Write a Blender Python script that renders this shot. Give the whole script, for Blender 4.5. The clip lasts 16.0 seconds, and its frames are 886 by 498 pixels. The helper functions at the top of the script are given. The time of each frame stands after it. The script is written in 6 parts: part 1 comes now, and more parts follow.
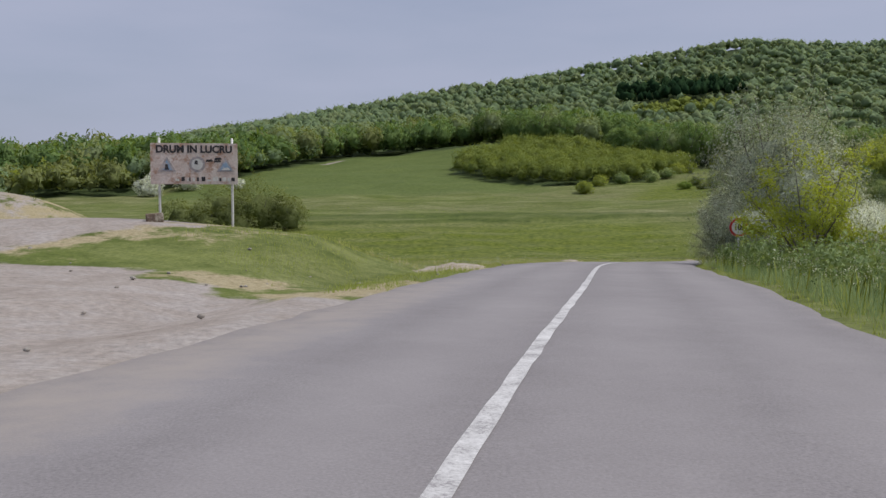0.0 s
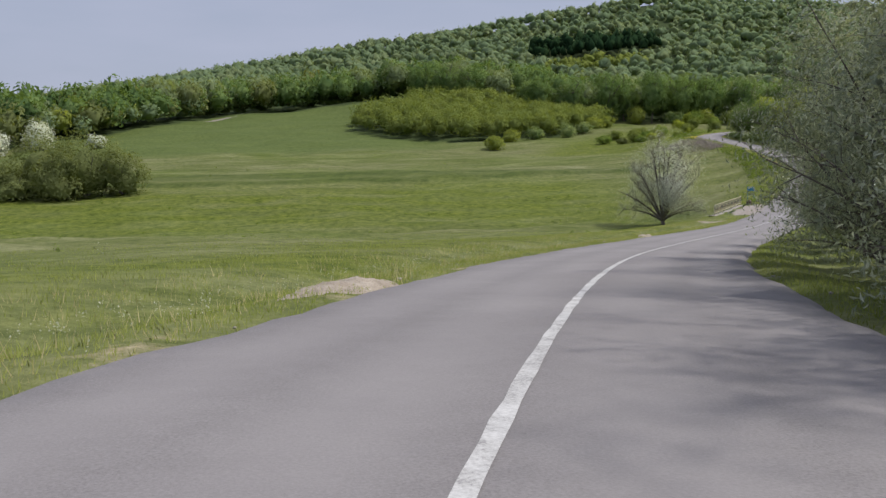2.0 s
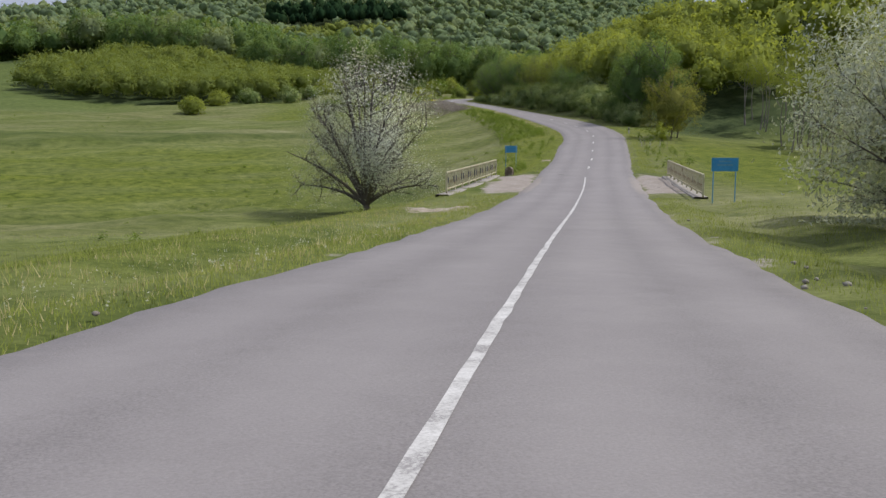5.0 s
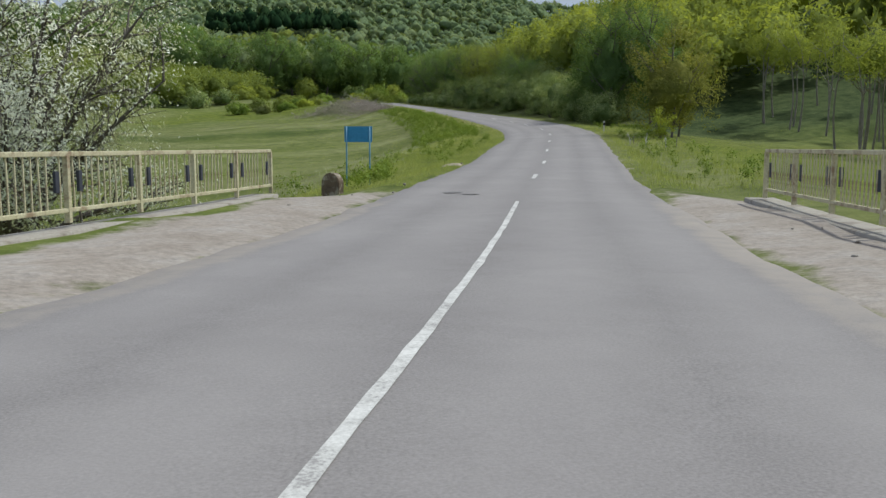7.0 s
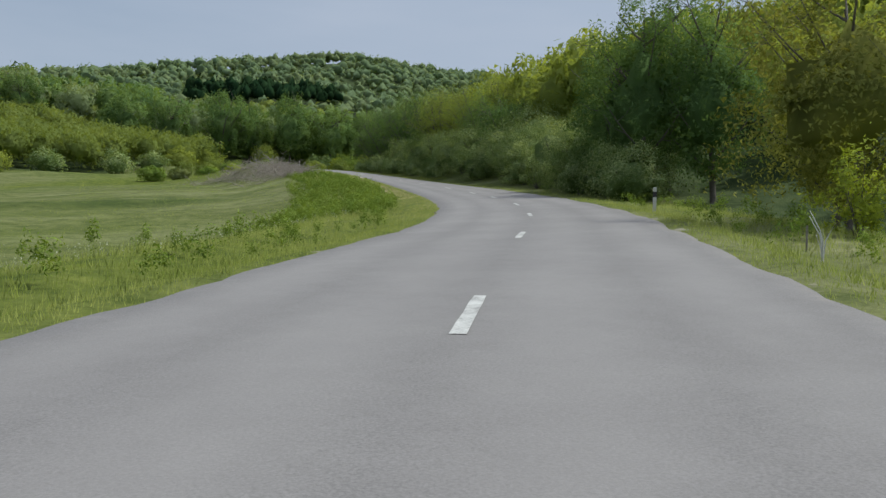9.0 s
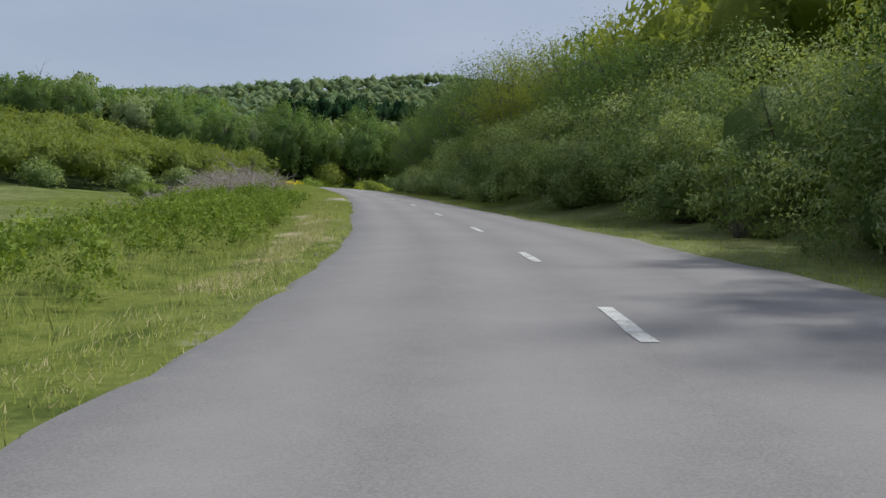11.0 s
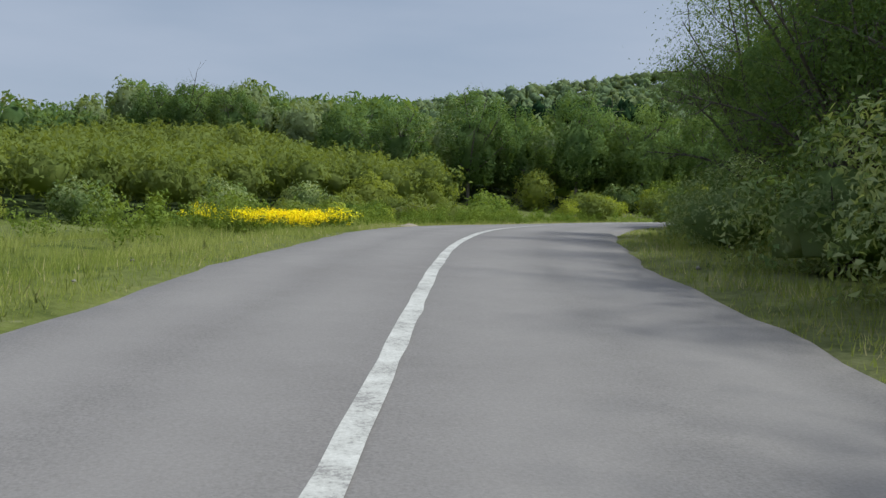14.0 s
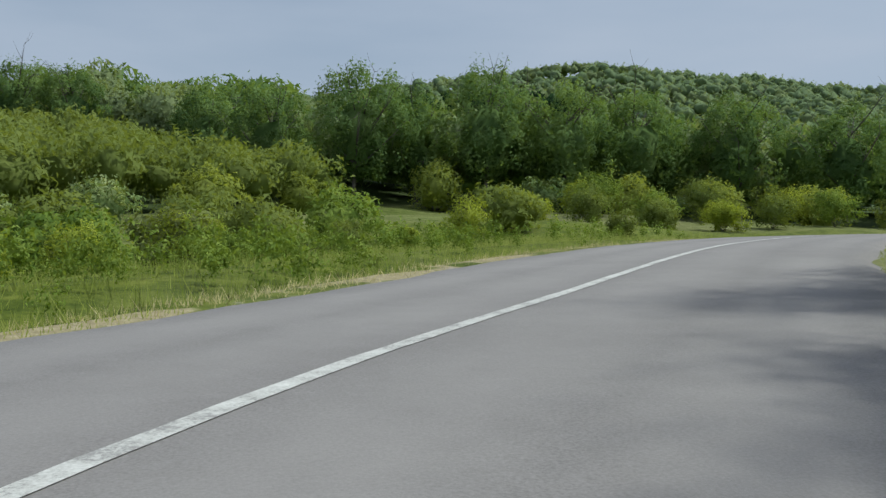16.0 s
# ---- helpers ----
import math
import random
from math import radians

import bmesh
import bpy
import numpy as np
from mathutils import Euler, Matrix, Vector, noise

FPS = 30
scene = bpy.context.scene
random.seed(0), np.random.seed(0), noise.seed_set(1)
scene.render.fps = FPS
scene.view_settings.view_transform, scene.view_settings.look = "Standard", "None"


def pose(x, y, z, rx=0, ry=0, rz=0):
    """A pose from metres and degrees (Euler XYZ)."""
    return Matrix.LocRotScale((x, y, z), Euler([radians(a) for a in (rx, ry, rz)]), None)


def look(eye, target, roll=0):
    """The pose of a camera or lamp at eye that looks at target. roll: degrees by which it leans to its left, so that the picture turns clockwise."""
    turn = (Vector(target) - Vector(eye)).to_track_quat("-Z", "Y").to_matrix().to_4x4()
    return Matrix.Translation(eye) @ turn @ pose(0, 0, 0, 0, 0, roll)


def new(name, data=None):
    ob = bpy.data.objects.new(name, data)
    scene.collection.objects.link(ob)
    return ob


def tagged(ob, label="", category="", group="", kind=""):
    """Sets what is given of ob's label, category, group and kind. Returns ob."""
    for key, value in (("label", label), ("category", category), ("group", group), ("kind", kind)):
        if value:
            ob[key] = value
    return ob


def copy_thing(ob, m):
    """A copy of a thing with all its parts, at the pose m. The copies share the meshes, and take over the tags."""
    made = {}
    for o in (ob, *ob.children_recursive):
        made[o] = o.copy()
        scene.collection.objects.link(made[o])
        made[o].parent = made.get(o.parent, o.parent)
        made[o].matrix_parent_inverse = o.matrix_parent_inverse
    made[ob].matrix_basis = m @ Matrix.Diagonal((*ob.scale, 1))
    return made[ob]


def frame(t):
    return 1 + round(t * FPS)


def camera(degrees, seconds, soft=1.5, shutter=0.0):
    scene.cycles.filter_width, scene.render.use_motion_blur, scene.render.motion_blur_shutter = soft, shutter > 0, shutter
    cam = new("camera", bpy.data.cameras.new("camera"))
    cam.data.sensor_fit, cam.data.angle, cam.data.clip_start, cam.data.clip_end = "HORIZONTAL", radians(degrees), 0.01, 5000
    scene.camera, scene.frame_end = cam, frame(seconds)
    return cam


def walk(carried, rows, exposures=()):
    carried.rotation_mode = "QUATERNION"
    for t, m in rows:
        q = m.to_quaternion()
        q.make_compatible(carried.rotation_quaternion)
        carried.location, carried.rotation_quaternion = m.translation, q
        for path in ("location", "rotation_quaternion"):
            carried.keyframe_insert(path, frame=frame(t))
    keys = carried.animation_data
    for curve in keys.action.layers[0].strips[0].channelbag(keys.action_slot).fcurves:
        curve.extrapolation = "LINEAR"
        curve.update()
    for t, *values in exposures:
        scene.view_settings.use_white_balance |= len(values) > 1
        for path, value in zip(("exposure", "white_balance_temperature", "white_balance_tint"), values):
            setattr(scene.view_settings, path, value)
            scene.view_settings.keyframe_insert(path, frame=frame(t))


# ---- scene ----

# ================= camera =================
cam = camera(54.1, 16.0, soft=1.45)
# seconds, eye x y z, yaw, pitch, roll
ROWS = [
    (0, 0.863, 5.141, 0.927, 0.37, -2.84, 0.00),
    (0.5, 2.330, 14.088, 0.758, -0.69, -3.44, -0.20),
    (1, 3.984, 22.976, 0.492, -2.07, -3.84, -0.00),
    (1.5, 5.864, 31.754, 0.123, -3.54, -4.62, 0.10),
    (2, 8.024, 40.359, -0.330, -5.13, -5.33, -0.50),
    (2.5, 10.517, 48.795, -0.845, -6.93, -6.00, -0.60),
    (3, 13.407, 57.143, -1.398, -9.59, -6.46, -0.30),
    (3.5, 16.751, 65.447, -1.952, -12.35, -6.52, -0.10),
    (4, 20.583, 73.704, -2.471, -15.56, -6.60, 0.00),
    (4.5, 24.893, 81.926, -2.949, -18.64, -6.69, 0.10),
    (5, 29.588, 90.134, -3.400, -21.19, -6.61, 0.00),
    (5.2, 31.544, 93.426, -3.576, -21.87, -6.55, -0.10),
    (5.5, 34.540, 98.388, -3.830, -22.65, -6.52, -0.30),
    (6, 39.648, 106.750, -4.209, -23.48, -6.55, -0.57),
    (6.5, 44.858, 115.256, -4.478, -23.85, -6.30, -0.46),
    (7, 50.145, 123.906, -4.575, -23.78, -5.38, 0.20),
    (7.3, 53.347, 129.156, -4.532, -23.70, -4.59, 0.70),
    (7.4, 54.419, 130.914, -4.501, -23.53, -4.33, 0.90),
    (7.5, 55.493, 132.675, -4.460, -23.66, -4.01, 1.00),
    (8, 60.886, 141.509, -4.139, -23.68, -3.10, 1.20),
    (8.5, 66.302, 150.369, -3.656, -23.68, -1.32, 1.30),
    (8.7, 68.471, 153.925, -3.426, -23.77, -0.77, 1.50),
    (9, 71.719, 159.289, -3.047, -24.21, -0.20, 1.69),
    (9.5, 77.064, 168.359, -2.334, -25.29, 0.16, 1.62),
    (10, 82.202, 177.688, -1.536, -25.26, 0.34, 1.50),
    (10.5, 86.966, 187.372, -0.668, -22.50, 0.80, 2.11),
    (10.8, 89.582, 193.377, -0.118, -19.63, 1.12, 2.80),
    (11, 91.209, 197.462, 0.262, -17.47, 1.29, 3.30),
    (11.5, 94.836, 207.937, 1.259, -13.42, 0.97, 3.60),
    (12, 97.835, 218.663, 2.319, -10.25, 1.12, 3.80),
    (12.5, 100.250, 229.365, 3.409, -7.79, 1.09, 3.90),
    (13, 102.155, 239.697, 4.484, -5.82, 1.09, 3.80),
    (13.5, 103.657, 249.393, 5.503, -4.02, 1.35, 3.20),
    (14, 104.910, 258.376, 6.443, -2.75, 1.35, 2.50),
    (14.5, 106.115, 266.746, 7.293, -2.04, 1.29, 1.70),
    (15, 107.492, 274.674, 8.044, -2.04, 1.20, 1.50),
    (15.5, 109.245, 282.303, 8.688, -3.41, 1.17, 1.40),
    (16, 111.485, 289.729, 9.216, -8.43, 1.40, 1.20),
]


def eye_pose(x, y, z, yaw, pitch, roll):
    return pose(x, y, z, 0, 0, yaw) @ pose(0, 0, 0, 90 + pitch) @ pose(0, 0, 0, 0, 0, roll)


# the picture is a little pinker before the bridge and greener after it
TINTS = [(0.0, -0.12, 6200, 13), (0.5, -0.12, 6150, 6), (1.0, -0.12, 6150, 6), (1.5, -0.05, 6250, 11), (2.0, 0.0, 6250, 12), (5.2, 0.0, 6250, 12), (7.3, 0.0, 6150, 2), (8.7, 0.0, 6150, 1), (10.8, 0.0, 6150, 4), (12.5, 0.0, 6150, 5), (13.5, 0.0, 6100, 3), (14.5, 0.0, 6100, 1), (16.0, 0.0, 6100, -1)]
walk(cam, [(t, eye_pose(*r)) for t, *r in ROWS], TINTS)

# ================= sky and sun =================
SUN_AZIMUTH, SUN_ELEVATION = 92.0, 58.0  # degrees clockwise from +y, degrees up
world = bpy.data.worlds.new("world")
scene.world = world
world.use_nodes = True
wn, wl = world.node_tree.nodes, world.node_tree.links
wn.clear()
sky = wn.new("ShaderNodeTexSky")
sky.sky_type, sky.sun_disc = "NISHITA", False
sky.sun_elevation, sky.sun_rotation = radians(SUN_ELEVATION), radians(SUN_AZIMUTH)
sky.dust_density, sky.ozone_density = 3.0, 1.5
cloud_co = wn.new("ShaderNodeTexCoord")
cloud_map = wn.new("ShaderNodeMapping")
cloud_map.inputs["Scale"].default_value = (1.0, 1.0, 4.5)
cloud = wn.new("ShaderNodeTexNoise")
cloud.inputs["Scale"].default_value, cloud.inputs["Detail"].default_value = 2.6, 6.0
cloud_ramp = wn.new("ShaderNodeValToRGB")
cloud_ramp.color_ramp.elements[0].position, cloud_ramp.color_ramp.elements[0].color = 0.30, (0.62, 0.62, 0.62, 1)
cloud_ramp.color_ramp.elements[1].position, cloud_ramp.color_ramp.elements[1].color = 0.72, (0.97, 0.97, 0.97, 1)
veil = wn.new("ShaderNodeMix")
veil.data_type = "RGBA"
veil.inputs[7].default_value = (4.6, 4.9, 6.0, 1)
sky_back = wn.new("ShaderNodeBackground")
sky_back.inputs["Strength"].default_value = 0.10
sky_out = wn.new("ShaderNodeOutputWorld")
wl.new(cloud_co.outputs["Generated"], cloud_map.inputs["Vector"])
wl.new(cloud_map.outputs["Vector"], cloud.inputs["Vector"])
wl.new(cloud.outputs["Fac"], cloud_ramp.inputs["Fac"])
wl.new(cloud_ramp.outputs["Color"], veil.inputs[0])
wl.new(sky.outputs["Color"], veil.inputs[6])
wl.new(veil.outputs[2], sky_back.inputs["Color"])
wl.new(sky_back.outputs["Background"], sky_out.inputs["Surface"])
sun_data = bpy.data.lights.new("sun", "SUN")
sun_data.energy, sun_data.angle, sun_data.color = 3.0, radians(2.0), (1.0, 0.95, 0.86)
sun = new("sun", sun_data)
_a, _e = radians(SUN_AZIMUTH), radians(SUN_ELEVATION)
sun.matrix_world = look((0, 0, 0), (-math.sin(_a) * math.cos(_e), -math.cos(_a) * math.cos(_e), -math.sin(_e)))
scene.view_settings.exposure = 0.0

# ================= materials =================
def node_mat(name):
    m = bpy.data.materials.new(name)
    m.use_nodes = True
    nodes, links = m.node_tree.nodes, m.node_tree.links
    nodes.clear()
    out = nodes.new("ShaderNodeOutputMaterial")
    return m, nodes, links, out


def ramp_node(nodes, stops):
    r = nodes.new("ShaderNodeValToRGB")
    els = r.color_ramp.elements
    while len(els) < len(stops):
        els.new(0.5)
    for e, (p, c) in zip(els, stops):
        e.position, e.color = p, (*c, 1)
    return r


def noise_node(nodes, links, vec, scale, detail=4.0, rough=0.6, distort=0.0):
    n = nodes.new("ShaderNodeTexNoise")
    n.inputs["Scale"].default_value, n.inputs["Detail"].default_value = scale, detail
    n.inputs["Roughness"].default_value, n.inputs["Distortion"].default_value = rough, distort
    links.new(vec, n.inputs["Vector"])
    return n.outputs["Fac"]


def mix_node(nodes, links, fac, a, b, mode="MIX"):
    x = nodes.new("ShaderNodeMix")
    x.data_type, x.blend_type = "RGBA", mode
    for sock, v in ((x.inputs[0], fac), (x.inputs[6], a), (x.inputs[7], b)):
        if isinstance(v, bpy.types.NodeSocket):
            links.new(v, sock)
        elif isinstance(v, (int, float)):
            sock.default_value = v
        else:
            sock.default_value = (*v, 1)
    return x.outputs[2]


def surface(name, stops, scale=4.0, rough=0.7, metal=0.0, fine=40.0, bump=0.3, dist=0.01, dirt=None, dirt_scale=1.5):
    """Two-scale noisy surface; dirt: a colour of stains."""
    m, nodes, links, out = node_mat(name)
    co = nodes.new("ShaderNodeTexCoord").outputs["Object"]
    big = noise_node(nodes, links, co, scale, 5)
    small = noise_node(nodes, links, co, fine, 4)
    r = ramp_node(nodes, stops)
    links.new(big, r.inputs["Fac"])
    grain = ramp_node(nodes, [(0.3, (0.72, 0.72, 0.72)), (0.7, (1.0, 1.0, 1.0))])
    links.new(small, grain.inputs["Fac"])
    col = mix_node(nodes, links, 1.0, r.outputs["Color"], grain.outputs["Color"], "MULTIPLY")
    if dirt:
        dn = noise_node(nodes, links, co, dirt_scale, 6, 0.7)
        dr = ramp_node(nodes, [(0.5, (0, 0, 0)), (0.62, (1, 1, 1))])
        links.new(dn, dr.inputs["Fac"])
        col = mix_node(nodes, links, dr.outputs["Color"], col, dirt)
    b = nodes.new("ShaderNodeBsdfPrincipled")
    b.inputs["Roughness"].default_value, b.inputs["Metallic"].default_value = rough, metal
    links.new(col, b.inputs["Base Color"])
    bp = nodes.new("ShaderNodeBump")
    bp.inputs["Strength"].default_value, bp.inputs["Distance"].default_value = bump, dist
    links.new(small, bp.inputs["Height"])
    links.new(bp.outputs["Normal"], b.inputs["Normal"])
    links.new(b.outputs["BSDF"], out.inputs["Surface"])
    return m


def leaf_mat(name, dark, mid, light, trans=0.35, patch=0.03, spread=0.5):
    """Foliage: each leaf clump its own tone, larger drifts of tone through the crown, light passing through."""
    m, nodes, links, out = node_mat(name)
    geo = nodes.new("ShaderNodeNewGeometry")
    info = nodes.new("ShaderNodeObjectInfo")
    r = ramp_node(nodes, [(0.0, dark), (0.5, mid), (1.0, light)])
    big = noise_node(nodes, links, geo.outputs["Position"], patch, 3)
    mr = nodes.new("ShaderNodeMath")
    mr.operation = "MULTIPLY_ADD"
    links.new(geo.outputs["Random Per Island"], mr.inputs[0])
    mr.inputs[1].default_value = spread
    m2 = nodes.new("ShaderNodeMath")
    m2.operation = "MULTIPLY_ADD"
    links.new(big, m2.inputs[0])
    m2.inputs[1].default_value, m2.inputs[2].default_value = 1.6, -0.55 - spread / 2 + 0.25
    links.new(m2.outputs[0], mr.inputs[2])
    m3 = nodes.new("ShaderNodeMath")
    m3.operation = "MULTIPLY_ADD"
    links.new(info.outputs["Random"], m3.inputs[0])
    m3.inputs[1].default_value = 0.22
    links.new(mr.outputs[0], m3.inputs[2])
    links.new(m3.outputs[0], r.inputs["Fac"])
    d = nodes.new("ShaderNodeBsdfDiffuse")
    t = nodes.new("ShaderNodeBsdfTranslucent")
    links.new(r.outputs["Color"], d.inputs["Color"])
    tc = mix_node(nodes, links, 1.0, r.outputs["Color"], (trans * 2.1, trans * 2.0, trans * 0.9), "MULTIPLY")
    links.new(tc, t.inputs["Color"])
    both = nodes.new("ShaderNodeAddShader")
    links.new(d.outputs[0], both.inputs[0])
    links.new(t.outputs[0], both.inputs[1])
    links.new(both.outputs[0], out.inputs["Surface"])
    return m


def ground_mat():
    m, nodes, links, out = node_mat("meadow_ground")
    co = nodes.new("ShaderNodeTexCoord").outputs["Object"]
    n_big = noise_node(nodes, links, co, 0.018, 5, 0.6)
    along = nodes.new("ShaderNodeMapping")
    along.inputs["Scale"].default_value = (0.33, 1.0, 1.0)
    links.new(co, along.inputs["Vector"])
    n_mid = noise_node(nodes, links, along.outputs["Vector"], 0.13, 7, 0.68, 0.5)
    n_small = noise_node(nodes, links, co, 0.9, 6, 0.7)
    n_fine = noise_node(nodes, links, co, 9.0, 4, 0.7)

    def attr(key):
        a = nodes.new("ShaderNodeAttribute")
        a.attribute_name = key
        return a.outputs["Fac"]

    meadow = ramp_node(nodes, [(0.30, (0.112, 0.138, 0.040)), (0.42, (0.152, 0.174, 0.060)), (0.52, (0.190, 0.206, 0.086)), (0.62, (0.240, 0.250, 0.125)), (0.74, (0.31, 0.310, 0.185))])
    links.new(n_mid, meadow.inputs["Fac"])
    drift = ramp_node(nodes, [(0.36, (0.80, 0.90, 0.55)), (0.5, (0.97, 0.98, 0.88)), (0.64, (1.08, 1.03, 1.10))])
    links.new(n_big, drift.inputs["Fac"])
    col = mix_node(nodes, links, 1.0, meadow.outputs["Color"], drift.outputs["Color"], "MULTIPLY")
    crop = ramp_node(nodes, [(0.3, (0.112, 0.150, 0.044)), (0.7, (0.148, 0.184, 0.058))])
    links.new(n_mid, crop.inputs["Fac"])
    col = mix_node(nodes, links, attr("crop"), col, crop.outputs["Color"])
    lush = ramp_node(nodes, [(0.32, (0.095, 0.128, 0.018)), (0.5, (0.140, 0.172, 0.026)), (0.7, (0.185, 0.208, 0.038))])
    links.new(n_small, lush.inputs["Fac"])
    col = mix_node(nodes, links, attr("lush"), col, lush.outputs["Color"])
    wood = ramp_node(nodes, [(0.3, (0.05, 0.075, 0.03)), (0.7, (0.08, 0.105, 0.04))])
    links.new(n_small, wood.inputs["Fac"])
    col = mix_node(nodes, links, attr("wood"), col, wood.outputs["Color"])
    tuft = ramp_node(nodes, [(0.34, (0.52, 0.58, 0.45)), (0.5, (0.88, 0.88, 0.86)), (0.68, (1.14, 1.10, 1.12))])
    links.new(n_small, tuft.inputs["Fac"])
    col = mix_node(nodes, links, 0.9, col, tuft.outputs["Color"], "MULTIPLY")
    speck = ramp_node(nodes, [(0.36, (0.66, 0.70, 0.6)), (0.62, (1.12, 1.12, 1.12))])
    links.new(n_fine, speck.inputs["Fac"])
    col = mix_node(nodes, links, 0.75, col, speck.outputs["Color"], "MULTIPLY")
    bank = ramp_node(nodes, [(0.3, (0.048, 0.072, 0.018)), (0.7, (0.085, 0.115, 0.026))])
    links.new(n_small, bank.inputs["Fac"])
    col = mix_node(nodes, links, attr("bank"), col, bank.outputs["Color"])
    straw = ramp_node(nodes, [(0.3, (0.24, 0.20, 0.11)), (0.55, (0.36, 0.31, 0.19)), (0.75, (0.46, 0.40, 0.27))])
    links.new(n_fine, straw.inputs["Fac"])
    sm = nodes.new("ShaderNodeMath")
    sm.operation = "MULTIPLY_ADD"
    links.new(n_small, sm.inputs[0])
    sm.inputs[1].default_value = 1.3
    links.new(attr("straw"), sm.inputs[2])
    sr = ramp_node(nodes, [(0.86, (0, 0, 0)), (0.99, (1, 1, 1))])
    s2 = nodes.new("ShaderNodeMath")
    s2.operation = "MULTIPLY"
    links.new(sm.outputs[0], s2.inputs[0])
    s2.inputs[1].default_value = 0.8
    links.new(s2.outputs[0], sr.inputs["Fac"])
    col = mix_node(nodes, links, sr.outputs["Color"], col, straw.outputs["Color"])
    gravel = ramp_node(nodes, [(0.3, (0.29, 0.25, 0.215)), (0.5, (0.36, 0.318, 0.28)), (0.62, (0.385, 0.35, 0.32)), (0.78, (0.46, 0.415, 0.37))])
    links.new(n_small, gravel.inputs["Fac"])
    gf = ramp_node(nodes, [(0.3, (0.7, 0.7, 0.7)), (0.65, (1.05, 1.05, 1.05))])
    links.new(n_fine, gf.inputs["Fac"])
    gcol = mix_node(nodes, links, 1.0, gravel.outputs["Color"], gf.outputs["Color"], "MULTIPLY")
    gm = nodes.new("ShaderNodeMath")
    gm.operation = "MULTIPLY_ADD"
    links.new(n_small, gm.inputs[0])
    gm.inputs[1].default_value = 0.9
    g2 = nodes.new("ShaderNodeMath")
    g2.operation = "ADD"
    links.new(attr("gravel"), g2.inputs[0])
    g2.inputs[1].default_value = -0.45
    links.new(g2.outputs[0], gm.inputs[2])
    gr = ramp_node(nodes, [(0.42, (0, 0, 0)), (0.58, (1, 1, 1))])
    links.new(gm.outputs[0], gr.inputs["Fac"])
    col = mix_node(nodes, links, gr.outputs["Color"], col, gcol)
    b = nodes.new("ShaderNodeBsdfPrincipled")
    b.inputs["Roughness"].default_value = 0.95
    b.inputs["Specular IOR Level"].default_value = 0.1
    links.new(col, b.inputs["Base Color"])
    bp = nodes.new("ShaderNodeBump")
    bp.inputs["Strength"].default_value, bp.inputs["Distance"].default_value = 0.7, 0.12
    links.new(n_small, bp.inputs["Height"])
    links.new(bp.outputs["Normal"], b.inputs["Normal"])
    links.new(b.outputs["BSDF"], out.inputs["Surface"])
    return m


def asphalt_mat():
    m, nodes, links, out = node_mat("worn_asphalt")
    co = nodes.new("ShaderNodeTexCoord").outputs["Object"]
    a = nodes.new("ShaderNodeAttribute")
    a.attribute_name = "wheel"
    n_big = noise_node(nodes, links, co, 0.35, 5, 0.6)
    n_mid = noise_node(nodes, links, co, 2.5, 5, 0.65)
    n_fine = noise_node(nodes, links, co, 55.0, 3, 0.7)
    r = ramp_node(nodes, [(0.28, (0.240, 0.222, 0.220)), (0.5, (0.258, 0.240, 0.238)), (0.72, (0.280, 0.261, 0.257))])
    links.new(n_big, r.inputs["Fac"])
    r2 = ramp_node(nodes, [(0.3, (0.92, 0.92, 0.92)), (0.7, (1.04, 1.04, 1.04))])
    links.new(n_mid, r2.inputs["Fac"])
    r3 = ramp_node(nodes, [(0.3, (0.72, 0.72, 0.72)), (0.7, (1.1, 1.1, 1.1))])
    links.new(n_fine, r3.inputs["Fac"])
    col = mix_node(nodes, links, 1.0, r.outputs["Color"], r2.outputs["Color"], "MULTIPLY")
    col = mix_node(nodes, links, 1.0, col, r3.outputs["Color"], "MULTIPLY")
    tr = nodes.new("ShaderNodeAttribute")
    tr.attribute_name = "track"
    tm = nodes.new("ShaderNodeMath")
    tm.operation = "MULTIPLY"
    links.new(tr.outputs["Fac"], tm.inputs[0])
    links.new(n_big, tm.inputs[1])
    col = mix_node(nodes, links, tm.outputs[0], col, (0.318, 0.296, 0.292))
    dust = ramp_node(nodes, [(0.42, (0, 0, 0)), (0.75, (1, 1, 1))])
    dm = nodes.new("ShaderNodeMath")
    dm.operation = "MULTIPLY_ADD"
    links.new(n_mid, dm.inputs[0])
    dm.inputs[1].default_value = 0.5
    links.new(a.outputs["Fac"], dm.inputs[2])
    d2 = nodes.new("ShaderNodeMath")
    d2.operation = "SUBTRACT"
    links.new(dm.outputs[0], d2.inputs[0])
    d2.inputs[1].default_value = 0.1
    links.new(d2.outputs[0], dust.inputs["Fac"])
    col = mix_node(nodes, links, dust.outputs["Color"], col, (0.325, 0.288, 0.255))
    b = nodes.new("ShaderNodeBsdfPrincipled")
    b.inputs["Roughness"].default_value = 0.82
    b.inputs["Specular IOR Level"].default_value = 0.3
    links.new(col, b.inputs["Base Color"])
    bp = nodes.new("ShaderNodeBump")
    bp.inputs["Strength"].default_value, bp.inputs["Distance"].default_value = 0.35, 0.006
    links.new(n_fine, bp.inputs["Height"])
    links.new(bp.outputs["Normal"], b.inputs["Normal"])
    links.new(b.outputs["BSDF"], out.inputs["Surface"])
    return m


